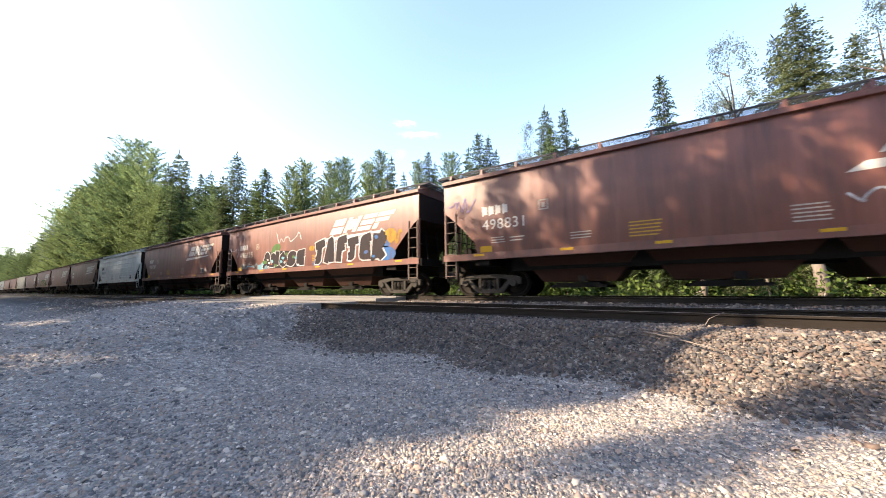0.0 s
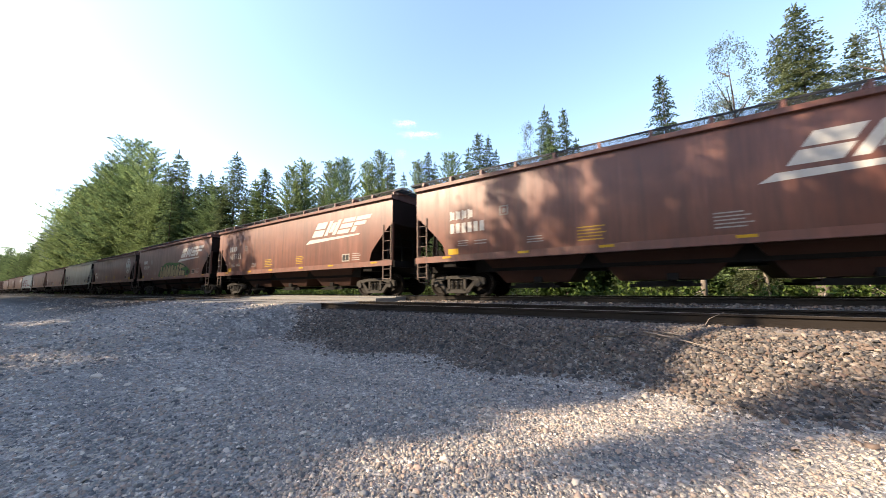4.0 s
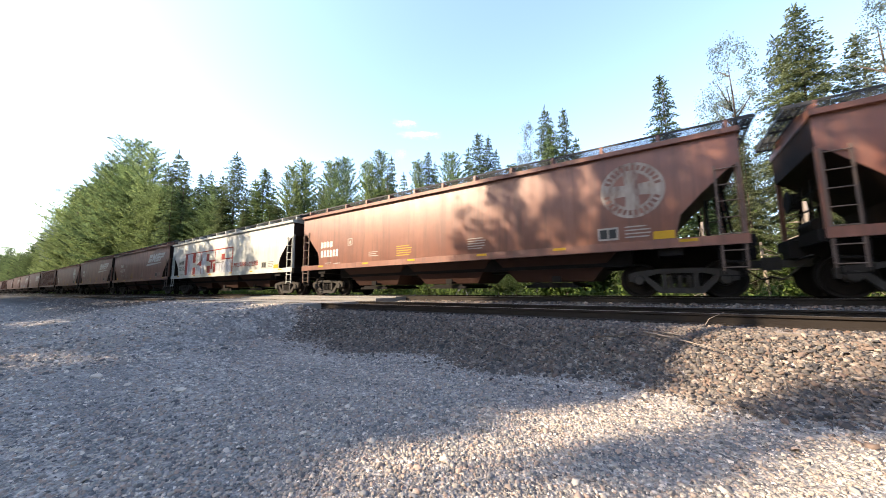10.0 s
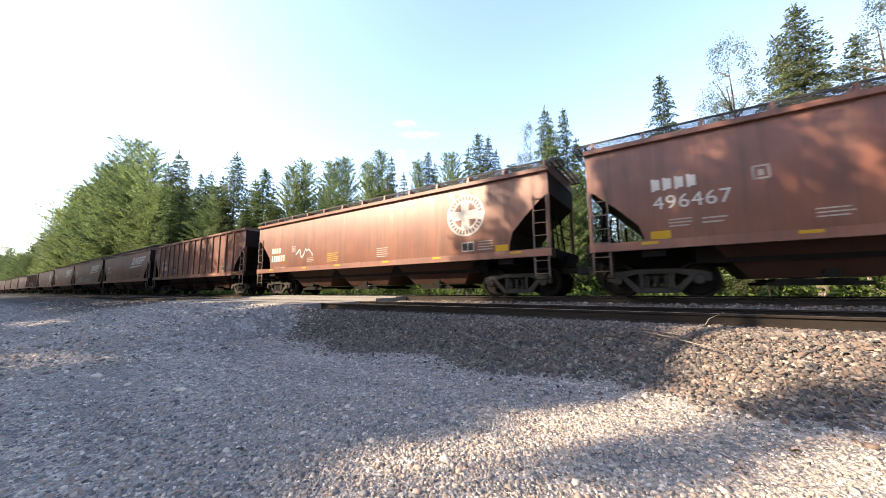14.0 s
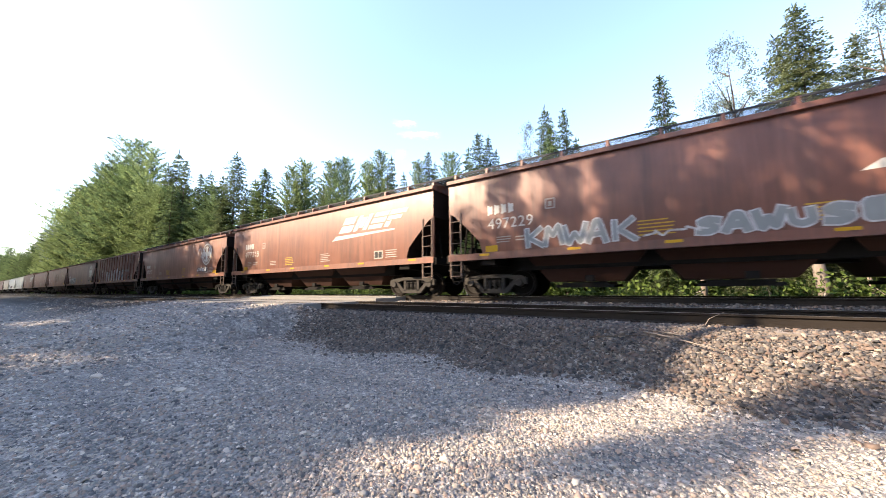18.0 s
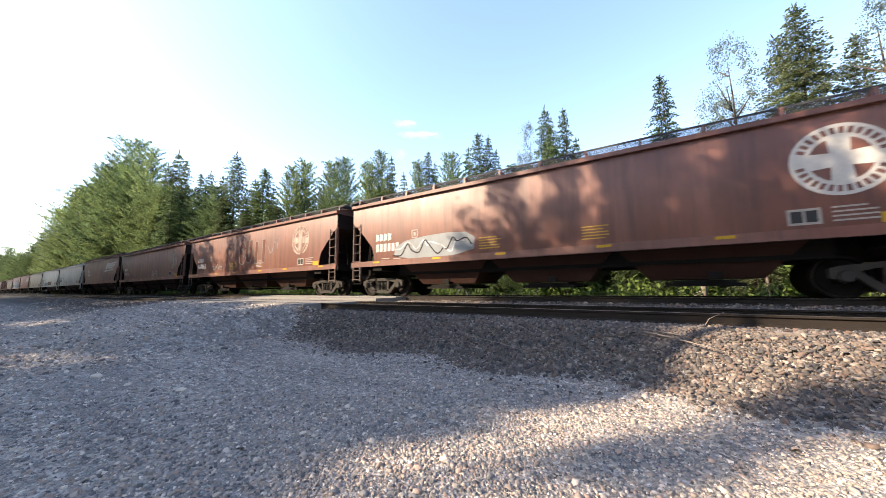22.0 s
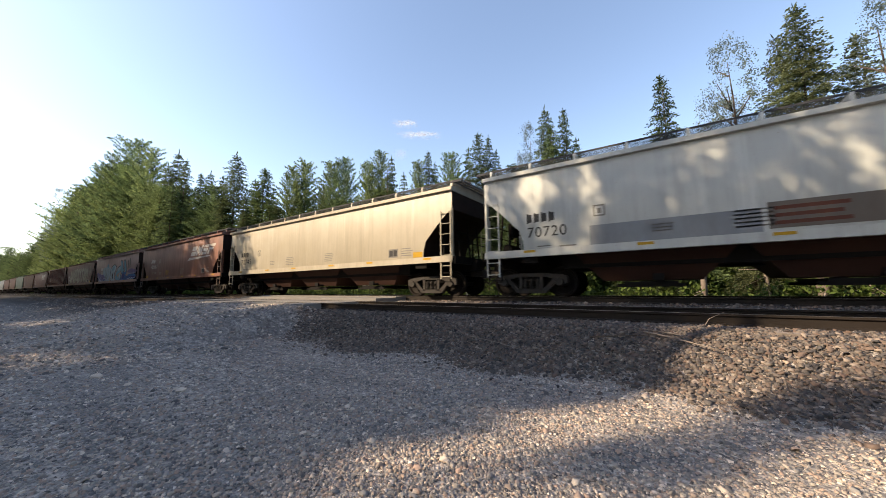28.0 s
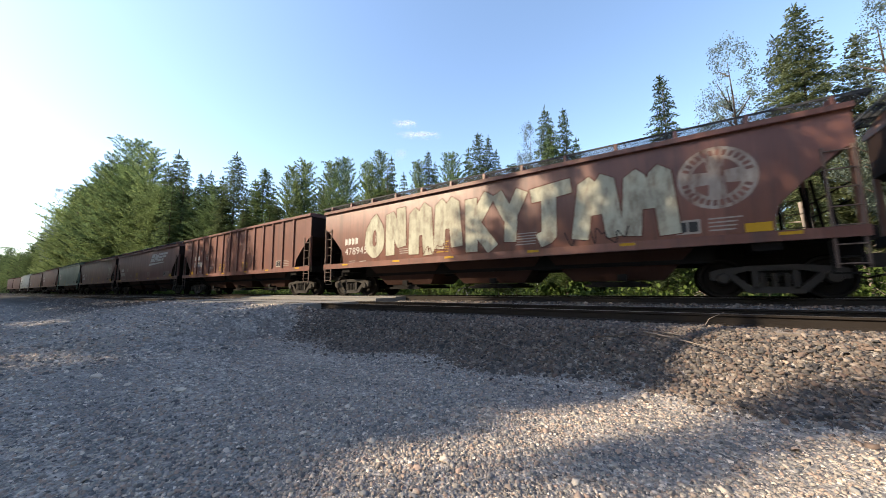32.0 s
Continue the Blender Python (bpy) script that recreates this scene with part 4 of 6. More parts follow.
def freight_car(kind, paint, start, label, dark_end=True):
    """A three-bay covered hopper. Its origin is on the rails under the rear corner of its roof."""
    length, eave, lip, tc, ribs = TYPES[kind]
    mat = PAINTS[paint]
    worn = mat if paint in ("pale", "cream", "white", "green") else M_DUSTY
    car = tagged(new("hopper_car"), label, "freight car", group="cars of the train")
    car.location = (start, TRACK, RAIL)
    key = (kind,)
    fresh = ("body",) + key not in CACHE
    sides = shared(("body",) + key, body_builder(length, eave, lip, ribs), mat)
    if fresh:
        sides.materials.append(M_SHADED_SOOT)
        # end faces take the darker colour with the gap's shade in it
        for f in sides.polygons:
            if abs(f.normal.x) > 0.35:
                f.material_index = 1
        if not ribs:
            round_sides(sides, eave)
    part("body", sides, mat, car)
    roof = part("roof", shared(("roof",) + key, roof_builder(length, eave, ribs), mat), mat, car)
    if ribs:
        rib = shared(("rib",), lambda: post_builder(Z_SILL + 0.1, eave - 0.05, 0.06)(), mat)
        for k in range(ribs):
            x = 1.45 + k * (length - 2.9) / (ribs - 1)
            for y in (-1.56, 1.56):
                part("rib", rib, mat, car, at=pose(x, y, 0))
    else:
        part("hatch_cover", shared(("hatch_cover",) + key, hatch_builder(length, eave), mat), mat, roof)
        for turn in (0, 180):
            board = part("running_board", shared(("running_board",) + key, walk_builder(length, eave), M_GALV), M_GALV, roof,
                         at=pose(0 if not turn else length, 0, 0, 0, 0, turn))
            part("end_platform", shared(("end_platform",) + key, platform_builder(eave), M_GALV), M_GALV, roof, at=pose(0 if not turn else length, 0, 0, 0, 0, turn))
        br = shared(("bracket",) + key, bracket_builder(eave), mat)
        for k in range(13):
            part("bracket", br, mat, car, at=pose(0.15 + k * (length - 0.3) / 12, 0, 0))
    for turn in (0, 180):
        at = pose(0 if not turn else length, 0, 0, 0, 0, turn)
        part("side_sill", shared(("side_sill",) + key, sill_builder(length), mat), mat, car, at=at)
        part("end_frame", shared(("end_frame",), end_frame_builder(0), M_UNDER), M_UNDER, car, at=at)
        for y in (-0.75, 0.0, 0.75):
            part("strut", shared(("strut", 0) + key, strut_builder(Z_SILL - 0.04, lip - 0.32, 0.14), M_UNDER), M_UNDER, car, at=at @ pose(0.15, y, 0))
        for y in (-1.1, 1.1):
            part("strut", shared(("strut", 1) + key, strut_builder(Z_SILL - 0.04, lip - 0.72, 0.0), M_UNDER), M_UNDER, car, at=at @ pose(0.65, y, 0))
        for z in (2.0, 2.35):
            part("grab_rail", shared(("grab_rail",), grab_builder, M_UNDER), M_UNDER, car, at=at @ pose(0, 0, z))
        part("coupler", shared(("coupler",), coupler_builder, M_TRUCK), M_TRUCK, car, at=at)
        for y in (-1.5, 1.5):
            part("corner_post", shared(("corner_post",) + key, post_builder(Z_SILL - 0.1, lip + 0.05, 0.05), mat), mat, car, at=at @ pose(0.05, y, 0))
    lad = shared(("ladder",) + key, ladder_builder(eave, 0.42, 0.62, lip - 0.02), worn)
    for x, turn in ((0.06, 0), (length - 0.48, 0), (0.48, 180), (length - 0.06, 180)):
        part("ladder", lad, worn, car, at=pose(x, 0, 0, 0, 0, turn))
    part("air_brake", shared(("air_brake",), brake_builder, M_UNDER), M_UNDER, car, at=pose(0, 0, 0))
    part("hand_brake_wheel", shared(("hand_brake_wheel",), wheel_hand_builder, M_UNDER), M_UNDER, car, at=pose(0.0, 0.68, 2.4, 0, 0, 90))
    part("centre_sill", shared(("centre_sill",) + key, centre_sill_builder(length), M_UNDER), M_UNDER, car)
    n = 3
    w = (length - 5.2) / n
    for k in range(n):
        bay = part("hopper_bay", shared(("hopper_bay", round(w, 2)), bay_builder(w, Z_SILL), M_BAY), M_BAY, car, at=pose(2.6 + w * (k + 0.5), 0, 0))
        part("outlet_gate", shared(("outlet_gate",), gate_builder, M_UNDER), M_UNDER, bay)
    sets = truck(car, tc) + truck(car, length - tc)
    MOVING.append((car, start, sets))
    return car


# ---- the train: kind, paint, place of the rear roof corner at the start, number ----
B, S, M, L, R = "brown", "short", "medium", "long", "ribbed"
FRONT = [
    (S, "dark", -6.52, "498831"), (S, "dark", -23.1, "496615"), (S, "dark", -39.58, "498998"), (S, "pale", -56.05, "550318"), (S, B, -72.6, ""), (S, B, -89.25, "488721"),
    (S, B, -105.9, "490094"), (L, B, -123.7, "472748"), (L, "cream", -141.45, ""), (L, "orange", -159.22, "478688"), (L, "orange", -176.98, ""), (L, "white", -194.5, "70503"),
    (M, "orange", -211.38, "486170"), (S, "orange", -227.9, "496467"), (L, "orange", -245.58, ""), (R, B, -263.0, ""), (S, B, -279.75, "497358"), (S, B, -296.25, "497229"),
]
REAR = [
    (S, "orange", -312.35, "477218"), (L, "orange", -330.0, "476807"), (R, B, -346.86, "435525"), (L, B, -364.5, ""), (L, B, -382.2, ""), (L, "orange", -399.95, "478754"),
    (M, "orange", -417.1, "486849"), (L, "pale", -434.6, ""), (L, "pale", -451.82, "70720"), (L, "cream", -469.72, "70745"), (M, "orange", -486.95, "485867"), (M, "pink", -504.3, "4665"),
    (L, B, -522.1, "478945"), (R, "dark", -539.05, ""), (L, "dark", -556.8, ""), (L, B, -574.5, ""), (S, "green", -591.0, ""), (S, B, -607.5, ""),
    (L, B, -625.2, ""), (S, "pale", -641.7, ""), (L, B, -659.4, ""), (S, "dark", -675.9, ""),
]
LOOKS = {"brown": "mineral-brown", "dark": "dark brown", "orange": "sun-faded red-brown", "pale": "pale grey", "cream": "dusty cream",
         "white": "dull white", "pink": "faded pink-brown", "green": "grey-green"}
# what sets a car apart: emblem (slant, round or none) and what is sprayed on it
MARKS = {0: ("slant", ""), 1: ("slant", ", sprayed with black and white graffiti"), 2: ("slant", ""), 3: ("", " with rows of side beads"), 4: ("slant", ""), 5: ("slant", ""),
         6: ("slant", ", sprayed with tan and green graffiti"), 7: ("round", ""), 8: ("", ""), 9: ("round", ", with outlined graffiti"), 10: ("round", ""), 11: ("", " with a red painted frame"),
         12: ("slant", ""), 13: ("slant", ""), 14: ("round", ""), 15: ("", ""), 16: ("slant", ""), 17: ("slant", ", with white graffiti along its sill"),
         18: ("slant", ""), 19: ("round", ", with small graffiti"), 20: ("", ", sprayed with white graffiti"), 21: ("round", ", with a grey sprayed patch"), 22: ("round", ", with faint white graffiti"),
         23: ("round", ""), 24: ("slant", ""), 25: ("", ""), 26: ("", " with grey overpainted patches"), 27: ("", ""), 28: ("slant", ""), 29: ("", ", covered with blue graffiti"),
         30: ("round", ", covered with cream graffiti"), 31: ("", ""), 32: ("slant", ""), 33: ("round", "")}
CARS = []
for k, (kind, paint, start, number) in enumerate(FRONT + REAR):
    what = "ribbed steel hopper car" if kind == R else "covered steel hopper car"
    emblem, extra = MARKS.get(k, ("", ""))
    tail = extra or {"slant": " with a slanted white emblem", "round": " with a round white emblem"}.get(emblem, " rolling on the main track")
    car = freight_car(kind, paint, start, f"{LOOKS[paint]} {what}{tail}")
    CARS.append(car)
    light = paint in ("pale", "cream", "white")
    stencils(car, kind, number, M_BLACKP if light else M_WHITE, M_DIMGREY if light and paint != "white" else M_YELLOW, k)
    if emblem == "slant":
        slanted_emblem(car, 10.4 if kind == M else 9.6, 2.5, 4.15, 0.98)
    elif emblem == "round":
        round_emblem(car, 13.72 if k in (14, 19, 22) else 14.42, 2.8, 0.74, PAINTS[paint], k in (7, 14, 19, 21))

# car 0 and its follower
scrawl(CARS[0], 0.15, 1.3, 2.9, 3.4, "lilac", 11, 0.035, 14)
scrawl(CARS[0], 9.6, 10.6, 1.85, 2.2, "white", 12, 0.05, 7)
c = CARS[1]
for pts in ([(8.8, 1.42), (9.5, 1.42), (9.6, 1.85), (9.0, 1.8)], [(13.0, 1.45), (14.1, 1.42), (14.3, 1.8), (13.8, 2.05), (13.3, 2.0)], [(13.4, 2.0), (13.9, 1.95), (13.9, 2.25), (13.5, 2.3)], [(10.2, 1.95), (10.7, 2.0), (10.6, 2.25), (10.3, 2.25)]):
    patch(c, pts, "blue", 0.0)
throw_up(c, 8.95, 13.6, 1.4, 2.82, "taftek", "black", "white", 21, [("blue", 3, 0.13)], 0.33, 0.065, 0.06)
patch(c, [(12.7, 1.5), (13.1, 1.42), (13.9, 2.45), (13.5, 2.5)], "black", 0.010)
patch(c, [(13.65, 2.3), (14.2, 2.15), (14.35, 2.5), (14.0, 2.75), (13.7, 2.7)], "gold", 0.009)
scrawl(c, 13.5, 14.5, 2.05, 2.75, "gold", 27, 0.1, 9)
patch(c, [(8.5, 2.2), (8.9, 2.15), (9.0, 2.4), (8.6, 2.45)], "gold", 0.004)
patch(c, [(3.6, 1.45), (4.3, 1.42), (4.3, 1.7), (3.7, 1.75)], "cyan", 0.0)
patch(c, [(4.2, 1.45), (8.2, 1.38), (8.2, 2.0), (7.2, 2.3), (5.5, 2.4), (4.3, 2.3)], "black", 0.0005)
patch(c, [(4.9, 2.2), (5.9, 2.3), (6.0, 2.75), (5.3, 2.8)], "green", 0.001)
throw_up(c, 4.2, 8.2, 1.42, 2.4, "anose", "black", "white", 22, [("green", 6, 0.17), ("cyan", 6, 0.16), ("orange", 3, 0.1), ("white", 5, 0.12)], 0.42, 0.045)
scrawl(c, 5.4, 7.9, 2.75, 3.4, "white", 23, 0.05, 9)
scrawl(c, 0.2, 1.3, 2.2, 2.9, "white", 24, 0.03, 8)
scrawl(c, 1.6, 3.8, 1.5, 1.8, "cyan", 25, 0.05, 12)
# side beads of the pale car
for z in (1.75, 2.2, 2.65, 3.1, 3.55):
    bm = bmesh.new()
    prism(bm, [(-SIDE, z - 0.035), (-SIDE - 0.03, z - 0.012), (-SIDE - 0.03, z + 0.012), (-SIDE, z + 0.035)], "x", 1.35, 13.8)
    part("side_bead", done(bm), PAINTS["pale"], CARS[3])
# tan shapes on green
c = CARS[6]
patch(c, [(5.4, 1.42), (8.0, 1.42), (11.2, 1.36), (12.0, 1.5), (12.0, 1.85), (11.3, 2.1), (10.4, 2.42), (8.8, 2.5), (7.2, 2.62), (6.2, 2.3), (5.5, 1.8)], "green", 0.0)
patch(c, [(11.3, 1.55), (11.8, 1.55), (11.8, 1.8), (11.4, 1.85)], "black", 0.002, soft=1)
patch(c, [(5.9, 1.42), (11.1, 1.36), (11.15, 1.7), (10.0, 1.95), (7.5, 1.95), (6.0, 1.75)], "tan", 0.003, soft=1)
throw_up(c, 5.7, 10.0, 1.42, 2.45, "imborit", "tan", "black", 31, [], 0.46, 0.05, 0.12)
patch(c, [(9.95, 2.42), (11.25, 2.14), (11.2, 2.04), (10.4, 2.06), (10.5, 1.9), (11.1, 1.86), (11.15, 1.4), (9.8, 1.42), (10.05, 1.95), (9.8, 2.0)], "black", 0.009, soft=0)
patch(c, [(10.05, 2.34), (11.1, 2.12), (10.3, 2.0), (10.3, 1.84), (11.05, 1.8), (11.08, 1.45), (9.95, 1.47), (10.15, 1.95), (9.95, 2.05)], "tan", 0.012, soft=0)
throw_up(CARS[9], 2.85, 7.5, 1.45, 2.1, "scuoioe", "brown", "grey", 41, fat=0.3, rim=0.025)
scrawl(CARS[9], 7.5, 8.8, 1.55, 1.95, "mist", 42, 0.05, 9)
# the white car's red frame and blocks
red = [(2.55, 1.4, 2.95, 3.02), (2.95, 2.96, 10.05, 3.03), (9.95, 1.4, 10.07, 3.0), (3.93, 2.3, 4.4, 2.96), (3.97, 1.42, 4.42, 1.96), (5.36, 1.42, 5.42, 2.96), (6.25, 2.3, 6.65, 2.8),
       (6.65, 2.22, 7.65, 2.34), (6.95, 1.75, 7.2, 2.3), (7.5, 2.3, 7.58, 2.96), (6.4, 1.5, 6.85, 1.95), (7.35, 1.5, 7.65, 2.1), (8.5, 2.28, 8.95, 2.66), (8.95, 2.28, 9.95, 2.36)]
bars(CARS[11], "frame_mark", SPRAY["red"], red, 0.002, "red painted frame and blocks")
patch(CARS[11], [(4.6, 2.12), (5.36, 2.42), (5.36, 2.02)], "red", 0.002, soft=0)
bars(CARS[11], "frame_face", SPRAY["white"], [(2.97, 1.42, 3.9, 2.94), (4.45, 2.5, 5.34, 2.94), (4.45, 1.44, 5.34, 1.98), (5.44, 1.44, 6.2, 2.94), (7.7, 1.44, 9.93, 2.2), (7.6, 2.7, 9.93, 2.94)], 0.001)
bars(CARS[11], "frame_mark", SPRAY["umber"], [(7.66, 2.1, 8.9, 2.15)], 0.004)
throw_up(CARS[11], 10.25, 13.2, 1.68, 2.0, "mrsubbuterb", "red", "red", 51, fat=0.16, rim=0.004)
throw_up(CARS[15], 4.0, 5.0, 1.6, 2.1, "so", "grey", "black", 55)
scrawl(CARS[14], 3.6, 5.2, 1.9, 2.3, "white", 56, 0.06, 9)
throw_up(CARS[17], 2.7, 5.7, 1.45, 2.2, "kmwak", "grey", "white", 61, fat=0.16, rim=0.04)
throw_up(CARS[17], 6.9, 10.0, 1.45, 2.0, "sawuse", "grey", "white", 62, fat=0.3, rim=0.035)
scrawl(CARS[17], 5.9, 7.0, 1.5, 1.75, "white", 63, 0.05, 7)
scrawl(CARS[19], 12.4, 13.6, 2.5, 3.2, "white", 71, 0.07, 8)
throw_up(CARS[19], 12.2, 13.9, 1.6, 1.95, "unes", "white", "black", 72, rim=0.03)
throw_up(CARS[20], 3.95, 11.0, 1.2, 2.72, "sooeksc", "white", "black", 81, [("orange", 3, 0.14)], 0.4, 0.06)
patch(CARS[20], [(10.4, 2.2), (11.0, 2.6), (11.6, 2.65), (11.6, 2.3)], "grey", 0.007, soft=1)
patch(CARS[20], [(9.9, 1.6), (10.4, 2.0), (11.2, 2.1), (10.9, 1.85), (10.2, 1.55)], "cyan", 0.007, soft=1)
patch(CARS[20], [(11.5, 2.45), (12.6, 2.5), (12.9, 2.3), (12.5, 2.2), (11.6, 2.3)], "grey", 0.009, soft=1)
round_emblem(CARS[20], 13.2, 3.33, 0.4, PAINTS[B])
patch(CARS[21], [(2.4, 1.42), (6.0, 1.42), (6.1, 2.2), (4.6, 2.3), (2.5, 2.1)], "grey", 0.001, soft=1, label="grey sprayed patch")
scrawl(CARS[21], 2.5, 5.9, 1.5, 2.1, "black", 91, 0.05, 14)
scrawl(CARS[21], 2.5, 5.6, 1.5, 2.1, "white", 92, 0.05, 12)
throw_up(CARS[22], 7.3, 10.6, 1.75, 3.3, "cuii", "brown", "grey", 94, fat=0.2, rim=0.035)
scrawl(CARS[22], 10.6, 11.6, 2.3, 3.2, "grey", 93, 0.04, 10)
scrawl(CARS[22], 5.6, 6.8, 2.7, 3.0, "grey", 97, 0.04, 8)
scrawl(CARS[22], 3.7, 4.7, 1.6, 2.1, "white", 95, 0.05, 9)
scrawl(CARS[23], 9.6, 10.8, 1.45, 2.05, "white", 96, 0.06, 12)
bars(CARS[26], "overpaint", SPRAY["grey"], [(3.2, 1.36, 6.7, 1.98)], 0.0, "blue-grey overpainted band")
bars(CARS[26], "overpaint", SPRAY["umber"], [(6.8, 1.5, 10.4, 2.08)], 0.0, "brown overpainted patch")
for bx in ((6.9, 1.9, 8.0, 1.98), (6.9, 1.74, 7.9, 1.82), (6.9, 1.58, 8.0, 1.66), (8.8, 1.6, 8.95, 2.0), (9.2, 1.6, 10.0, 1.68)):
    bars(CARS[26], "overpaint_bar", SPRAY["umber" if bx[0] > 8.5 else "brown"], [bx], 0.002)
# blue piece
c = CARS[29]


def outlined(pts, fill, lift, edge="black", d=0.07):
    """A filled shape over a slightly larger dark one."""
    patch(c, grown(pts, d), edge, lift)
    return patch(c, pts, fill, lift + 0.001)


patch(c, [(3.3, 2.95), (5.3, 3.05), (6.95, 2.85), (6.85, 1.41), (4.3, 1.44), (3.6, 1.88)], "mist", 0.0, soft=1)
patch(c, [(5.0, 3.3), (5.6, 3.35), (5.8, 2.9), (5.1, 2.8)], "cyan", 0.0005)
patch(c, [(0.6, 2.62), (2.3, 2.27), (3.6, 2.22), (4.6, 1.81), (4.3, 1.42), (1.5, 1.42)], "lilac", 0.001, soft=1)
patch(c, [(1.5, 1.75), (2.6, 1.62), (4.2, 1.55), (4.4, 1.42), (1.6, 1.4)], "white", 0.002, soft=1)
scrawl(c, 1.0, 4.6, 1.55, 2.15, "white", 107, 0.06, 14)
scrawl(c, 1.4, 4.4, 1.45, 1.75, "blue", 108, 0.09, 9)
scrawl(c, 4.4, 5.9, 1.5, 2.5, "umber", 105, 0.05, 5)
outlined([(6.76, 1.41), (6.57, 2.36), (7.02, 2.96), (8.0, 3.16), (8.84, 2.88), (8.5, 2.45), (8.13, 2.24), (8.19, 1.72), (8.48, 1.36)], "mist", 0.003, d=0.11)
patch(c, [(7.0, 2.5), (7.4, 2.95), (8.2, 3.05), (8.0, 2.6), (7.5, 2.45)], "cyan", 0.005)
patch(c, [(7.2, 1.84), (7.5, 2.4), (7.91, 1.56)], "black", 0.0055, soft=1)
patch(c, [(8.3, 1.36), (10.7, 1.35), (10.9, 1.52), (12.3, 1.38), (13.4, 1.48), (15.6, 1.5), (15.7, 1.98), (13.3, 2.02), (12.77, 1.72), (11.84, 2.1), (11.3, 1.75), (10.1, 1.6)], "blue", 0.006)
outlined([(8.52, 1.51), (8.81, 2.16), (9.33, 2.73), (10.3, 2.94), (10.57, 2.78), (10.36, 2.25), (9.51, 2.19), (9.23, 1.98), (9.49, 1.71), (10.16, 2.11), (10.67, 1.96), (10.71, 1.57), (10.1, 1.43)], "cyan", 0.0075)
patch(c, [(9.2, 2.45), (9.6, 2.78), (10.3, 2.85), (10.3, 2.5), (9.6, 2.4)], "mist", 0.0095)
patch(c, [(9.7, 1.9), (10.2, 2.02), (10.6, 1.85), (10.5, 1.6), (9.9, 1.65)], "mist", 0.0095)
outlined([(10.33, 3.49), (10.85, 3.42), (11.24, 2.7), (11.65, 2.39), (11.06, 2.07), (10.6, 2.29), (10.55, 2.88)], "cyan", 0.0105)
outlined([(11.42, 3.46), (11.95, 3.44), (12.4, 2.66), (12.56, 2.31), (12.44, 2.16), (11.98, 2.34), (11.73, 2.78)], "cyan", 0.0125)
patch(c, [(10.5, 3.3), (10.8, 3.25), (10.9, 2.8), (10.7, 2.7)], "mist", 0.0145)
patch(c, [(11.0, 2.25), (12.6, 2.25), (12.3, 1.95), (11.2, 1.8)], "blue", 0.0145)
patch(c, [(10.9, 2.0), (12.0, 2.15), (11.8, 1.6), (11.1, 1.5)], "navy", 0.0155)
patch(c, [(12.7, 2.26), (13.47, 2.42), (14.0, 2.54), (15.0, 2.4), (15.7, 2.3), (15.7, 2.05), (13.45, 2.1)], "lilac", 0.0155)
patch(c, [(12.8, 1.75), (15.6, 1.62), (15.6, 1.78), (13.6, 1.68), (12.9, 1.64)], "navy", 0.0165, soft=1)
scrawl(c, 12.7, 15.6, 1.98, 2.12, "white", 104, 0.04, 9)
scrawl(c, 12.8, 15.4, 1.5, 1.66, "white", 110, 0.06, 12)
for x, top in ((12.9, 3.4), (13.5, 3.58)):
    patch(c, [(x - 0.2, top), (x + 0.08, top), (x + 0.2, 2.9), (x + 0.16, 2.58), (x - 0.08, 2.52), (x - 0.12, 3.0)], "umber", 0.006)
# cream letters-like shapes
throw_up(CARS[30], 2.6, 13.6, 1.4, 3.72, "onmmkytmm", "cream", "brown", 111, fat=0.23, rim=0.03)
scrawl(CARS[30], 5.6, 7.2, 1.45, 2.0, "brown", 112, 0.03, 20)
scrawl(CARS[30], 11.0, 12.6, 1.45, 1.9, "black", 113, 0.03, 18)
# ---- trees ----
def sprays(rng, base, axis, length, width):
    """Flat pointed sprays: base points, directions, lengths and widths to four-cornered leaves."""
    n = len(base)
    up = np.array([0.0, 0.0, 1.0]) + rng.normal(0, 0.5, (n, 3))
    side = np.cross(axis, up)
    side /= np.linalg.norm(side, axis=1, keepdims=True) + 1e-9
    a = base
    b = base + axis * (length * 0.45)[:, None] + side * (width * 0.5)[:, None]
    c = base + axis * length[:, None]
    d = base + axis * (length * 0.45)[:, None] - side * (width * 0.5)[:, None]
    v = np.stack([a, b, c, d], 1).reshape(-1, 3)
    return v, np.arange(len(v)).reshape(-1, 4)


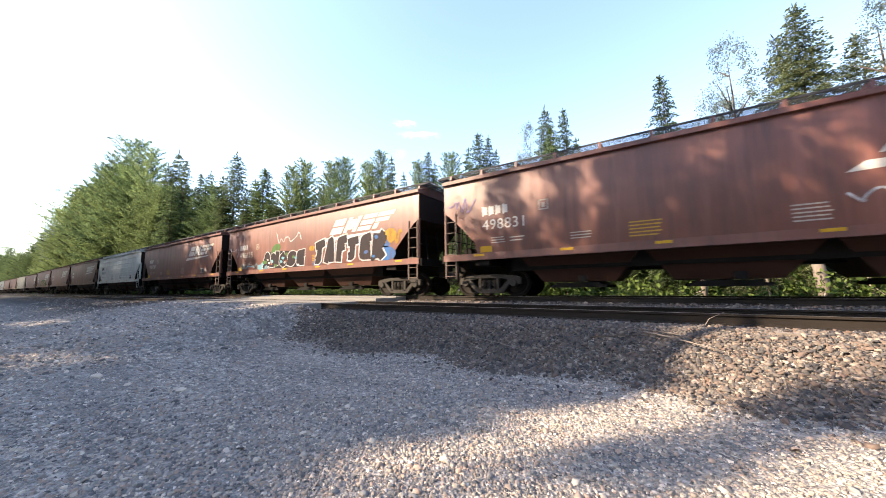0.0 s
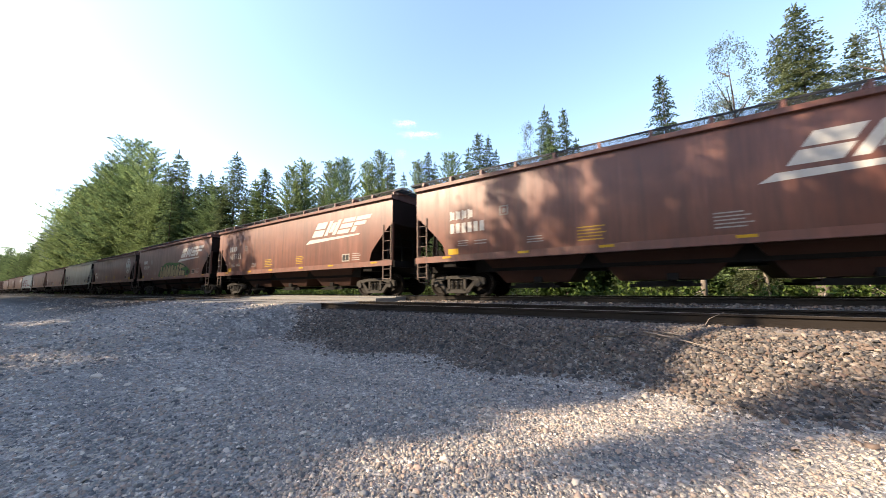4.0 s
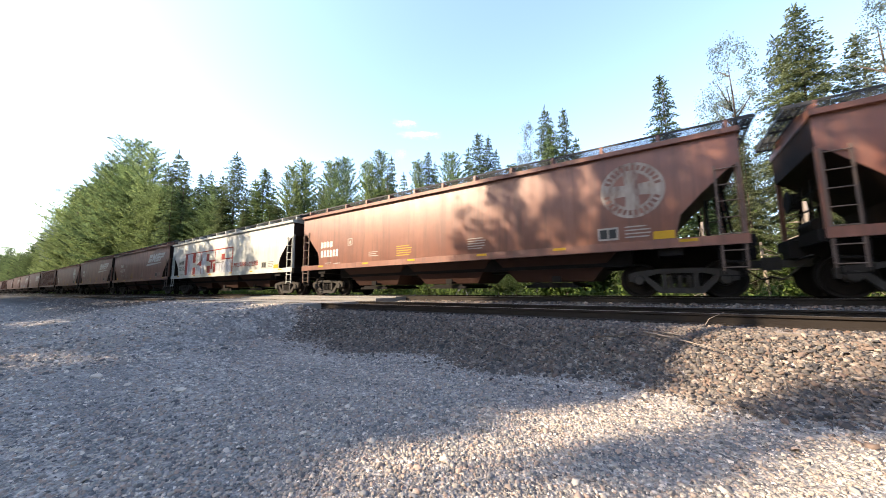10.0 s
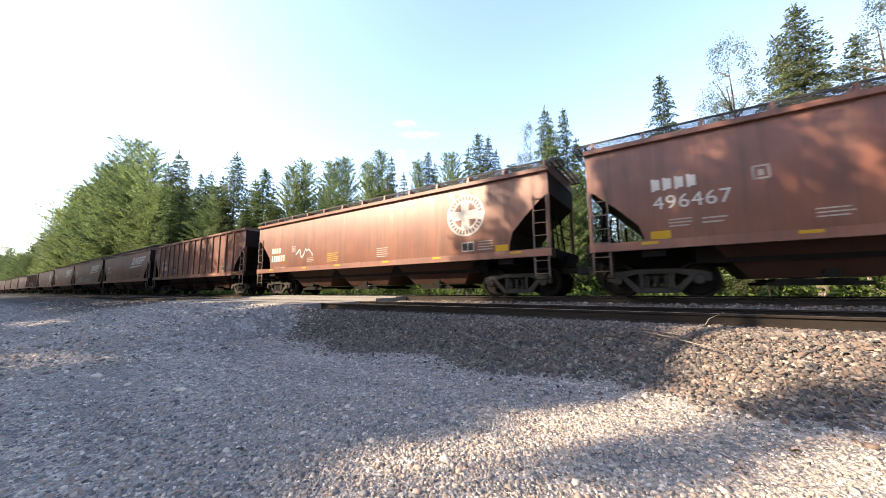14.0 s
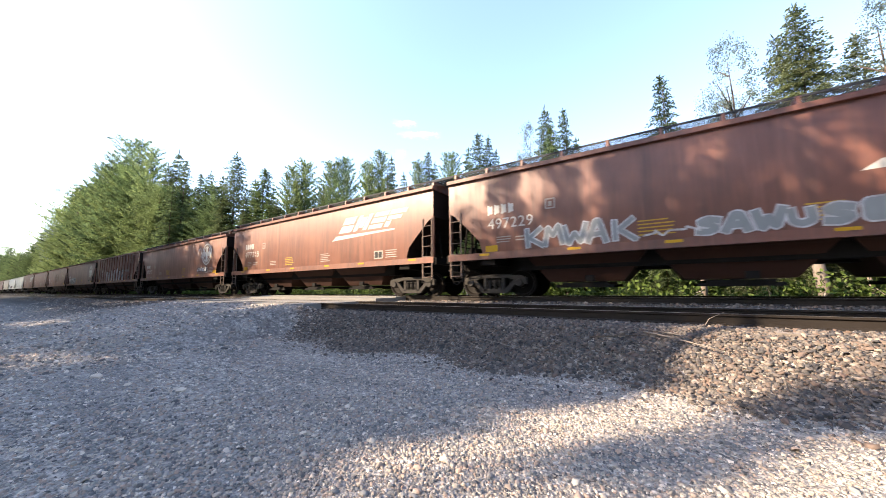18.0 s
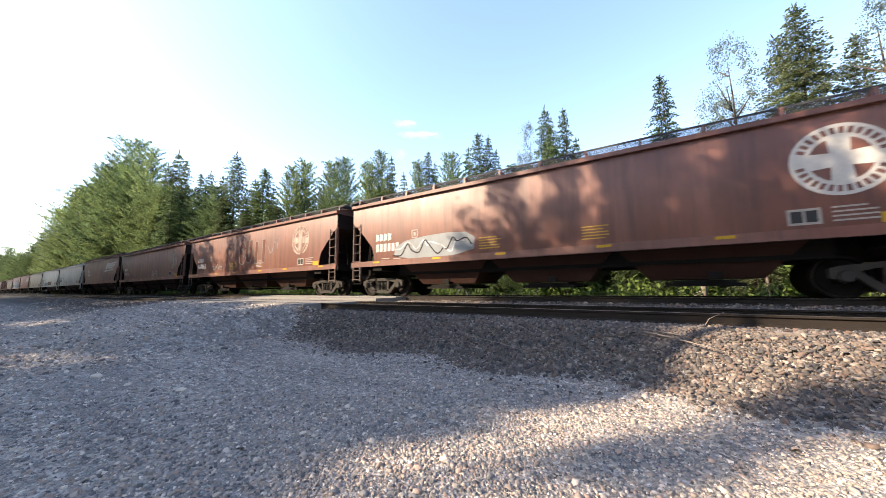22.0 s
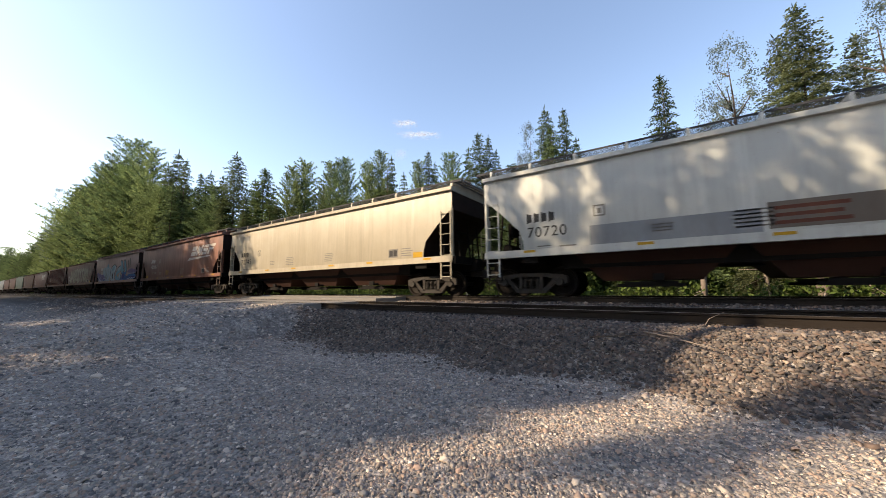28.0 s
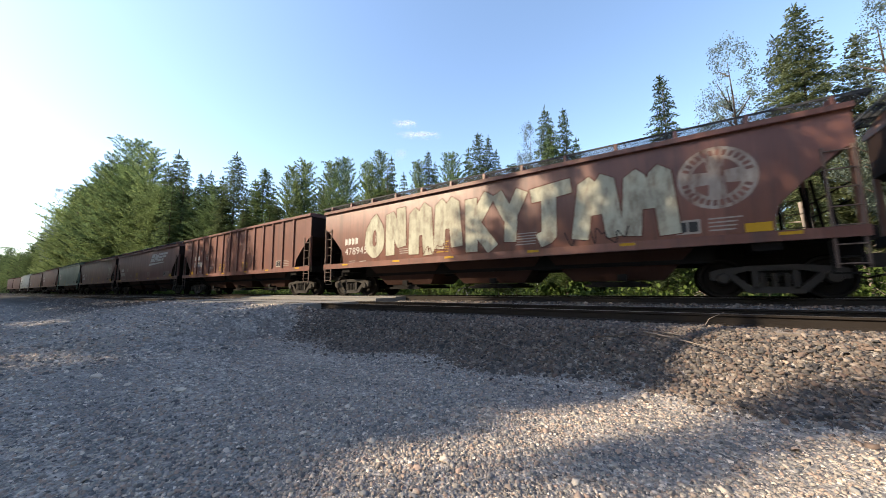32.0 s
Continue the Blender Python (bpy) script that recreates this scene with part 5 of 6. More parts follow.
def conifer_crown(seed, h, r, mat, thin=1.0, low=0.08, fine=1.0, rise=0.0, full=0.66):
    """Whorls of boughs, each set with flat sprays of needles or leaves; with rise they climb instead of drooping."""
    rng = np.random.default_rng(seed)
    base, axis, ln, wd = [], [], [], []
    z = low * h
    while z < h * 0.985:
        f = (z - low * h) / (h - low * h)
        reach = r * (1 - f) ** full * rng.uniform(0.78 - 0.25 * rise, 1.12) + 0.06
        k = max(5, int(8 * thin * (1 - 0.35 * f)))
        for t in rng.uniform(0, 2 * math.pi) + np.arange(k) * 2 * math.pi / k + rng.normal(0, 0.25, k):
            rb = reach * rng.uniform(0.6, 1.1) * (1 + rise * 0.3 * math.sin(2.3 * t + 0.5 * z + seed) * math.cos(0.9 * z + seed))
            steps = max(2, int(rb / 0.125 / fine))
            out = np.array([math.cos(t), math.sin(t), 0.0])
            side = np.array([-out[1], out[0], 0.0])
            lift = rng.uniform(0.1, 0.4) + rise * rng.uniform(0.45, 0.9)
            for s in np.linspace(0.15, 1.0, steps):
                p = out * rb * s
                p[2] = min(h, z + lift * rb * s - 0.55 * (1 - rise) * rb * s * s * (1 - 0.5 * f))
                spread = 0.5 * (1 - abs(s - 0.5)) * min(1.0, rb)
                for q in (-1.0, -0.5, 0.0, 0.5, 1.0):
                    a = out * rng.uniform(0.4, 1.0) + q * side * rng.uniform(0.4, 1.0) + np.array([0, 0, rng.uniform(-0.6, 0.25) + rise * 0.9])
                    base.append(p + side * q * spread * rng.uniform(0, 0.5) + rng.normal(0, 0.04, 3))
                    axis.append(a / np.linalg.norm(a))
                    ln.append(fine * rng.uniform(0.22, 0.46) * (0.55 + 0.45 * (1 - f)))
                    wd.append(fine * rng.uniform(0.09, 0.17))
        z += rng.uniform(0.22, 0.4)
    for k in range(8):
        base.append(np.array([0, 0, h * (0.93 + 0.008 * k)])); axis.append(np.array([rng.normal(0, 0.3), rng.normal(0, 0.3), 1.0])); ln.append(0.35); wd.append(0.1)
    v, f = sprays(rng, np.array(base), np.array(axis), np.array(ln), np.array(wd))
    return quick_mesh("needles", v, f, mat)


def leaf_crown(seed, h, r, mat, clumps=260, leaves=56, low=0.2, size=0.13, tight=1.0):
    """Leaf clumps strewn through an uneven crown of several lobes."""
    rng = np.random.default_rng(seed)
    lobes = [(0.0, 0.0, 0.8, 0.6)] + [(math.cos(t) * 0.45, math.sin(t) * 0.45, rng.uniform(0.2, 0.75), rng.uniform(0.42, 0.6)) for t in rng.uniform(0, 6.28, 7)]
    cs = []
    while len(cs) < clumps:
        lx, ly, lz, lr = lobes[rng.integers(len(lobes))]
        p = rng.normal(0, 1, 3)
        p *= rng.uniform(0.45, 1.0) ** 0.5 / np.linalg.norm(p)
        zz = lz + p[2] * lr * 0.42
        if 0 < zz < 1:
            taper = 0.5 + 0.6 * math.sin(math.pi * min(1, zz * 0.8 + 0.15))
            cs.append(((lx + p[0] * lr) * r * 1.1 * taper, (ly + p[1] * lr) * r * 1.1 * taper, h * (low + (1 - low) * zz)))
    cs = np.array(cs)
    rad = rng.uniform(0.22, 0.5, clumps) * r / 3.0 * tight * 1.35 if tight < 1 else rng.uniform(0.22, 0.5, clumps) * r / 3.0
    off_z = 0.5 if tight < 1 else 0.55
    off = np.clip(rng.normal(0, 1, (clumps * leaves, 3)), -1.6, 1.6)
    base = np.repeat(cs, leaves, 0) + off * np.repeat(rad, leaves)[:, None] * np.array([0.75, 0.75, off_z])
    axis = rng.normal(0, 1, base.shape) + np.array([0, 0, -0.3])
    axis /= np.linalg.norm(axis, axis=1, keepdims=True)
    ln = rng.uniform(0.7, 1.3, len(base)) * size
    v, f = sprays(rng, base, axis, ln, ln * 0.75)
    return quick_mesh("leaves", v, f, mat), cs


def trunk_mesh(seed, h, r, limbs=None):
    bm = bmesh.new()
    rng = random.Random(seed)
    p, k = Vector((0, 0, -0.3)), 7
    lean = Vector((rng.uniform(-0.03, 0.03), rng.uniform(-0.03, 0.03), 1))
    for i in range(k):
        q = p + lean * ((h + 0.3) / k) + Vector((rng.uniform(-0.06, 0.06), rng.uniform(-0.06, 0.06), 0))
        rod(bm, p, q, r * (1 - i / k * 0.92), r * (1 - (i + 1) / k * 0.92), 9)
        p = q
    for c in (limbs if limbs is not None else []):
        z = max(0.2 * h, c[2] - math.hypot(c[0], c[1]) * 0.9)
        rod(bm, (0, 0, z), tuple(c), r * 0.28, 0.015, 5)
    return done(bm, 0, True)


def tree_kinds():
    out = {}
    for k, (h, r, m) in enumerate([(14, 2.7, M_NEEDLE), (14, 2.0, M_NEEDLE), (14, 3.0, M_NEEDLE2), (14, 2.3, M_NEEDLE2), (14, 1.6, M_NEEDLE)]):
        out["conifer", k] = (("trunk", trunk_mesh(k, 13.0, 0.16)), conifer_crown(100 + k, h, r, m, 1.35 if r < 2.5 else 1.5, 0.08, 0.62), m)
    for k, (r, thin) in enumerate([(2.7, 1.7), (2.2, 1.5)]):
        out["conifer", 5 + k] = (("trunk", trunk_mesh(8 + k, 13.0, 0.16)), conifer_crown(120 + k, 14, r, M_OLIVE, thin, 0.08, 0.58), M_OLIVE)
    out["conifer", 8] = (("trunk", trunk_mesh(13, 13.0, 0.15)), conifer_crown(141, 14, 2.6, M_NEEDLE2, 1.5, 0.06, 0.7), M_NEEDLE2)
    out["conifer", 9] = (("trunk", trunk_mesh(14, 13.2, 0.15)), conifer_crown(142, 14, 2.4, M_GREY, 0.75, 0.1, 0.6), M_GREY)
    out["conifer", 7] = (("trunk", trunk_mesh(12, 13.0, 0.14)), conifer_crown(131, 14, 2.9, M_LEAF, 0.9, 0.06, 1.0), M_LEAF)
    for k, (r, m, full, thin) in enumerate([(3.6, M_LEAF, 0.36, 1.2), (2.7, M_LEAF2, 0.32, 1.2), (3.0, M_LEAF2, 0.36, 1.15), (3.5, M_LEAF, 0.36, 1.1), (2.9, M_LEAF2, 0.36, 1.05)]):
        out["leafy", 5 + k] = (("trunk", trunk_mesh(30 + k, 12.6, 0.17)), conifer_crown(250 + k, 14, r, m, thin, 0.12, 0.78, 0.8, full), m)
    for k, (h, r, m) in enumerate([(14, 3.2, M_LEAF), (14, 2.4, M_LEAF2), (14, 3.6, M_LEAF), (14, 2.0, M_LEAF), (14, 2.3, M_PALE)]):
        crown, cs = leaf_crown(200 + k, h, r, m, 300 if k != 4 else 460, 56 if k != 4 else 64, 0.2, 0.13 if k != 4 else 0.085)
        out["leafy", k] = (("trunk", trunk_mesh(20 + k, 12.6, 0.19, cs[:40])), crown, m)
    return out


KINDS = {}
for key, ((_, bm), crown, m) in tree_kinds().items():
    me = bpy.data.meshes.new("trunk")
    bm.to_mesh(me)
    bm.free()
    me.materials.append(M_BARK)
    KINDS[key] = (me, crown, m)


def tree(key, x, y, h, wide=1.0, label="", group="trees behind the railway", turn=None):
    trunk, crown, m = KINDS[key]
    t = tagged(new("conifer_tree" if key[0] == "conifer" else "leafy_tree"), label, "tree", group)
    part("trunk", trunk, M_BARK, t)
    part("crown", crown, m, t)
    s = h / 14.0
    t.location = (x, y, float(ground_z(np.array(x), np.array(y))))
    t.rotation_euler = (0, 0, random.uniform(0, 6.28) if turn is None else turn)
    t.scale = (s * wide, s * wide, s)
    return t


T_SPRUCE = "dark green spruce with drooping boughs in the wood"
T_FIR = "sunlit green fir in the wood behind the railway"
T_OLIVE = "olive-green sunlit spruce at the wood's edge"
T_GREY = "grey-green thin spruce with bare branch tips"
T_ASPEN = "leafy aspen with a loose bright crown"
T_POPLAR = "pale thin-leaved poplar with gaps in its crown"
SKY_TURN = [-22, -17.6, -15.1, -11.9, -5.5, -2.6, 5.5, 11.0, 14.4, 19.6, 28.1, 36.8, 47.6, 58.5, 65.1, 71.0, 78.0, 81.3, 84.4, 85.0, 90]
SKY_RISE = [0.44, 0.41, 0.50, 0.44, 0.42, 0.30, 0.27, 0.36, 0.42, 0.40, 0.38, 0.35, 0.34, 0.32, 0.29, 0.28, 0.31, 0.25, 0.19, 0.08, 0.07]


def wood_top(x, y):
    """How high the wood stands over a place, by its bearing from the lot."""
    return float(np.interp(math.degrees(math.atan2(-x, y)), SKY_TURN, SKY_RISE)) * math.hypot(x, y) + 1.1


def tree_label(key):
    if key[0] == "conifer":
        return T_GREY if key[1] == 9 else T_OLIVE if key[1] in (5, 6) else T_FIR if key[1] in (2, 3, 7, 8) else T_SPRUCE
    return T_POPLAR if key[1] in (1, 4, 6, 9) else T_ASPEN


RIGHT_TREES = [  # kind, number, x, y, height, width
    ("conifer", 5, 7.3, 26.5, 17.7, 1.05), ("conifer", 9, 7.2, 30.0, 18.2, 0.8), ("conifer", 6, 9.6, 27.0, 15.1, 1.1), ("leafy", 4, 8.9, 22.0, 14.0, 0.9), ("leafy", 4, 4.5, 29.0, 18.2, 0.85),
    ("conifer", 1, 0.5, 25.0, 15.1, 0.95), ("conifer", 1, -5.7, 25.0, 14.8, 0.85), ("conifer", 0, -7.1, 25.0, 15.4, 0.75), ("conifer", 7, -6.3, 23.5, 12.9, 0.8), ("conifer", 3, -4.7, 24.0, 11.8, 0.8),
    ("leafy", 4, -8.7, 25.5, 14.6, 0.55), ("conifer", 4, -13.0, 25.0, 15.0, 1.2), ("conifer", 1, -12.5, 26.0, 14.8, 0.8), ("conifer", 3, -14.0, 25.0, 13.8, 0.8), ("conifer", 1, -11.8, 26.0, 13.3, 0.8),
    ("leafy", 5, -15.9, 25.0, 13.5, 0.6), ("conifer", 1, -18.5, 25.0, 14.6, 0.9), ("leafy", 6, -19.3, 24.5, 13.4, 0.6), ("conifer", 3, -17.7, 25.0, 13.2, 0.8), ("conifer", 4, -21.6, 25.0, 13.0, 1.0),
    ("conifer", 1, -3.2, 24, 9.0, 1.3), ("conifer", 3, -1.6, 23, 8.4, 1.3), ("leafy", 6, -4.3, 22.5, 8.6, 1.1), ("conifer", 7, 1.7, 23, 8.6, 1.2), ("conifer", 2, -0.3, 27, 9.4, 1.3), ("conifer", 0, 2.8, 28, 10.5, 1.2),
    ("leafy", 4, 12.0, 24, 18.5, 1.0), ("conifer", 5, 13.5, 27, 17.5, 1.0),
]
MIDDLE_TREES = [
    ("conifer", 4, -23.3, 25.0, 15.2, 0.9), ("leafy", 7, -25.9, 26.0, 16.4, 0.7), ("leafy", 6, -26.8, 25.0, 15.1, 0.7), ("leafy", 5, -30.7, 25.0, 16.4, 0.65), ("leafy", 7, -34.5, 26.0, 17.1, 0.8),
    ("leafy", 6, -38.7, 25.0, 17.9, 0.8), ("leafy", 7, -40.0, 24.0, 17.0, 0.8), ("conifer", 8, -44.9, 23.0, 17.9, 1.35), ("conifer", 3, -49.6, 24.0, 17.6, 1.2), ("conifer", 0, -48.9, 21.0, 20.5, 1.1),
    ("conifer", 3, -55.4, 22.0, 18.7, 1.0), ("conifer", 2, -59.8, 22.0, 20.3, 0.9), ("conifer", 8, -60.6, 21.0, 19.9, 0.9),
]
LEFT_TREES = [
    ("conifer", 1, -65.7, 20.5, 23.2, 0.95), ("conifer", 0, -69.6, 20.5, 25.8, 0.9), ("conifer", 3, -70.8, 19.5, 23.4, 1.0), ("leafy", 8, -85.0, 18.0, 30.2, 0.95), ("leafy", 9, -93.6, 17.5, 29.4, 0.75),
    ("leafy", 9, -76.9, 18.5, 27.2, 0.8), ("leafy", 8, -102.9, 17.0, 28.6, 0.7), ("leafy", 9, -111.9, 16.5, 26.2, 0.7), ("leafy", 8, -122.7, 16.2, 26.0, 0.6), ("leafy", 4, -150.3, 16.2, 32.5, 0.6),
    ("leafy", 9, -152.4, 16.0, 21.7, 0.8), ("leafy", 8, -205.0, 17.0, 20.0, 1.1), ("leafy", 9, -263.9, 18.0, 21.1, 1.2), ("leafy", 8, -321.2, 18.0, 27.4, 1.2),
    ("conifer", 8, -80.5, 16.4, 19.0, 1.2), ("conifer", 3, -88.0, 16.0, 19.5, 1.2), ("conifer", 8, -98.0, 15.8, 19.0, 1.2), ("conifer", 2, -74.0, 17.2, 17.0, 1.2), ("conifer", 3, -66.5, 17.6, 15.0, 1.2),
]
for kind, k, x, y, h, w in RIGHT_TREES + MIDDLE_TREES + LEFT_TREES:
    tree((kind, k), x, y, h, w, tree_label((kind, k)))
# the wood behind and between them
rng = random.Random(5)
x = 16.0
while x > -430:
    for y in (rng.uniform(19, 22), rng.uniform(27, 34)) if x > -60 else (rng.uniform(16.5, 19), rng.uniform(20, 26)):
        key = rng.choice([("conifer", 0), ("conifer", 1), ("conifer", 2), ("conifer", 3), ("leafy", 5), ("leafy", 7), ("leafy", 6)] if x > -62 else [("conifer", 3), ("conifer", 7), ("conifer", 1), ("leafy", 5), ("leafy", 6), ("leafy", 7)])
        px = x + rng.uniform(-0.8, 0.8)
        if px > 3:
            key = ("conifer", 5 + int(px) % 2)
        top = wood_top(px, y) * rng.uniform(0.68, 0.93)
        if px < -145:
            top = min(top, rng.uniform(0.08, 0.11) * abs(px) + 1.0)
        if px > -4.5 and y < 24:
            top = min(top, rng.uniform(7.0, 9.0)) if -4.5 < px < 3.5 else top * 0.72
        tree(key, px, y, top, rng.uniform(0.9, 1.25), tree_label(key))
    x -= 2.6 if x > -60 else (5.0 if x > -150 else 9.0)

# undergrowth along the edge of the wood
def undergrowth(name, seed, n, xr, yr, tall, size, label):
    g = np.random.default_rng(seed)
    cx, cy = g.uniform(*xr, n), g.uniform(*yr, n)
    hh = tall * g.uniform(0.25, 1.0, n) * (0.55 + 0.45 * np.sin(cx * 1.7) * np.sin(cx * 0.6 + cy))
    per = 34
    base = np.repeat(np.stack([cx, cy, ground_z(cx, cy)], -1), per, 0)
    r = np.repeat(hh, per)
    base += np.stack([g.normal(0, 0.28, len(base)), g.normal(0, 0.28, len(base)), np.abs(g.normal(0.45, 0.3, len(base))) * r], -1)
    axis = g.normal(0, 1, base.shape) + np.array([0, 0, 0.5])
    axis /= np.linalg.norm(axis, axis=1, keepdims=True)
    ln = g.uniform(0.6, 1.4, len(base)) * size
    v, f = sprays(g, base, axis, ln, ln * 0.6)
    return tagged(part(name, quick_mesh(name, v, f, M_BUSH), M_BUSH), label, "undergrowth", kind="stuff")


undergrowth("undergrowth", 9, 1500, (-34, 15), (14.6, 18.5), 1.5, 0.15, "bright green leafy undergrowth beside the track")
undergrowth("tall_undergrowth", 10, 900, (-40, 15), (17.5, 22), 3.6, 0.2, "tall green saplings and brush at the wood's edge")
undergrowth("edge_saplings", 12, 500, (-7, 6), (22, 26), 6.5, 0.22, "green young trees and brush below the spruces")
undergrowth("far_undergrowth", 11, 900, (-130, -34), (14.6, 18), 2.6, 0.3, "green brush along the far stretch of track")


# dead stems and branches at the wood's edge
def dead_stem(x, y, h, r, lean, seed):
    bm = bmesh.new()
    q = random.Random(seed)
    rod(bm, (0, 0, -0.2), (lean, 0.1, h), r, r * 0.55, 8)
    for k in range(9):
        z = h * q.uniform(0.12, 0.95)
        a = q.uniform(0, 6.28)
        rod(bm, (lean * z / h, 0, z), (lean * z / h + math.cos(a) * q.uniform(0.4, 1.1), math.sin(a) * 0.8, z - q.uniform(-0.2, 0.6)), r * 0.22, 0.008, 5)
    ob = part("dead_stem", done(bm, 0, True), M_STICK, at=pose(x, y, float(ground_z(np.array(x), np.array(y)))))
    return tagged(ob, "bare grey dead stem with broken twigs", "dead tree")


for k, (x, h, r) in enumerate([(1.2, 4, 0.14), (5.0, 4.5, 0.24), (7.1, 3.6, 0.12), (7.9, 4, 0.2), (8.6, 3, 0.1), (6.4, 3, 0.08), (9.3, 4, 0.25), (3.4, 3, 0.09)]):
    dead_stem(x, 18.2 + 0.5 * (k % 3), h, r, rng.uniform(-0.4, 0.4), 40 + k)

# tall trees behind the lot that throw its dappled shade
for k, (h, r, n, low, m) in enumerate([(14, 3.0, 190, 0.55, 46), (14, 2.8, 90, 0.6, 46), (14, 2.6, 130, 0.72, 46), (14, 2.6, 60, 0.92, 46)]):
    crown, cs = leaf_crown(300 + k, h, r, M_LEAF, n, m, low, 0.2)
    bm = trunk_mesh(60 + k, 12.6, 0.2, cs[:30])
    me = bpy.data.meshes.new("trunk")
    bm.to_mesh(me)
    bm.free()
    me.materials.append(M_BARK)
    KINDS["leafy", 10 + k] = (me, crown, M_LEAF)
SHADE = [  # where the middle of the shade falls, height of the tree, width, kind
    (3.2, 12.4, 19, 0.62, 1), (-1.2, 12.0, 19, 0.6, 1), (8.2, 14.6, 19, 0.62, 1), (3.5, 13.9, 19, 0.22, 0), (-1.6, 7.6, 19, 0.62, 0), (-5.6, 7.0, 19, 0.6, 0), (-6.0, 2.6, 19, 0.62, 0), 
    (-6.4, -0.4, 19, 0.5, 0), (1.9, 8.7, 17, 0.45, 2), (-1.4, 5.9, 17, 0.36, 2), (-18.0, -1.5, 18, 0.8, 0), (-25.0, 0.5, 19, 0.9, 0), (-22.0, 6.2, 17, 0.6, 2), (-31.0, 6.0, 18, 0.9, 0), (-15.5, 2.0, 17, 0.8, 2), (-21.0, 2.2, 17, 0.5, 3), (-18.5, 13.4, 19, 0.45, 1),
    (-2.0, 5.5, 18, 0.34, 0), (-4.2, 5.3, 18, 0.36, 0), (-6.6, 5.6, 18, 0.36, 0), 
    (-3.7, 0.8, 17, 0.38, 3), (-4.9, 1.9, 17, 0.4, 3), (-2.3, 2.5, 17, 0.2, 3), (-1.55, 3.9, 17, 0.18, 3), (-5.6, 0.4, 17, 0.4, 3), (-0.8, 5.25, 17, 0.2, 3), (-0.9, 4.55, 17, 0.2, 3), (-2.9, 3.9, 17, 0.3, 3), (-3.0, 0.0, 17, 0.3, 3),
    (-0.15, 2.8, 17, 0.09, 3), (1.1, 4.55, 17, 0.13, 3), (0.5, 1.6, 17, 0.12, 3), (-2.5, 2.9, 17, 0.13, 3), (-3.0, 1.6, 17, 0.2, 3), (-4.2, 3.4, 17, 0.2, 3), (-14.0, 4.2, 18, 0.45, 3), (-11.5, 3.4, 18, 0.4, 3), (-17.0, 4.6, 18, 0.5, 3),
]
GAPS = [(-8.9, 1.0, 1.75), (-17.8, 1.5, 1.9), (-8.8, 4.2, 1.0), (-12.5, 2.4, 0.9)]
for i in range(7):
    for j in range(4):
        gx, gy = -7.2 - 1.9 * i - 0.9 * (j % 2), -0.6 + 1.7 * j
        if all(math.hypot(gx - hx, gy - hy) > hr for hx, hy, hr in GAPS):
            SHADE.append((gx, gy, 17, 0.36, 3))
for k in range(16):
    SHADE.append((-26.0 - 6.5 * k, 11.5 + (k % 3), 20, 0.82, 1 if k % 3 == 0 else 0))
for k in range(46):
    SHADE.append((-29.2 - 6.5 * k, 13.6 - (k % 2), 20, 0.8, 0))
for k in range(8):
    SHADE.append((-24.0 - 7.0 * k, 1.5 + 2 * (k % 3), 19, 0.9, 0))
    SHADE.append((-20.5 - 7.0 * k, 3.0 - 2 * (k % 2), 18, 0.9, 0))
rng = random.Random(8)
for row, (y0, y1, h0, h1) in enumerate(((-17, -21, 15, 21), (-25, -30, 18, 24))):
    x = -95.0 + row * 2
    while x < 60:
        key = rng.choice([("conifer", 0), ("conifer", 2), ("leafy", 0), ("leafy", 2), ("conifer", 3)])
        # a break in the belt where the low sun comes through
        h = rng.uniform(h0, h1) * (0.68 if -48 < x < 6 else 1.0)
        tree(key, x, rng.uniform(y1, y0), h, rng.uniform(1.1, 1.4), tree_label(key).replace(" behind the railway", ""), "trees beside the lot")
        x += rng.uniform(4.5, 6.5)
for i in range(52):
    key = ("conifer", (0, 2, 3)[i % 3])
    tree(key, -44.0 - 7.2 * i, rng.uniform(-10, -7), rng.uniform(13, 17), 1.2, tree_label(key).replace(" behind the railway", ""), "trees beside the lot")
for i, (px, py, h, w, k) in enumerate(SHADE):
    zc = (0.955 if k == 3 else 0.775) * h
    tree(("leafy", 10 + k), px - TO_SUN.x / TO_SUN.z * -zc, py - TO_SUN.y / TO_SUN.z * -zc, h, w * 14 / h * 1.3, "tall leafy tree shading the gravel lot", "trees beside the lot", 1.3 * i)


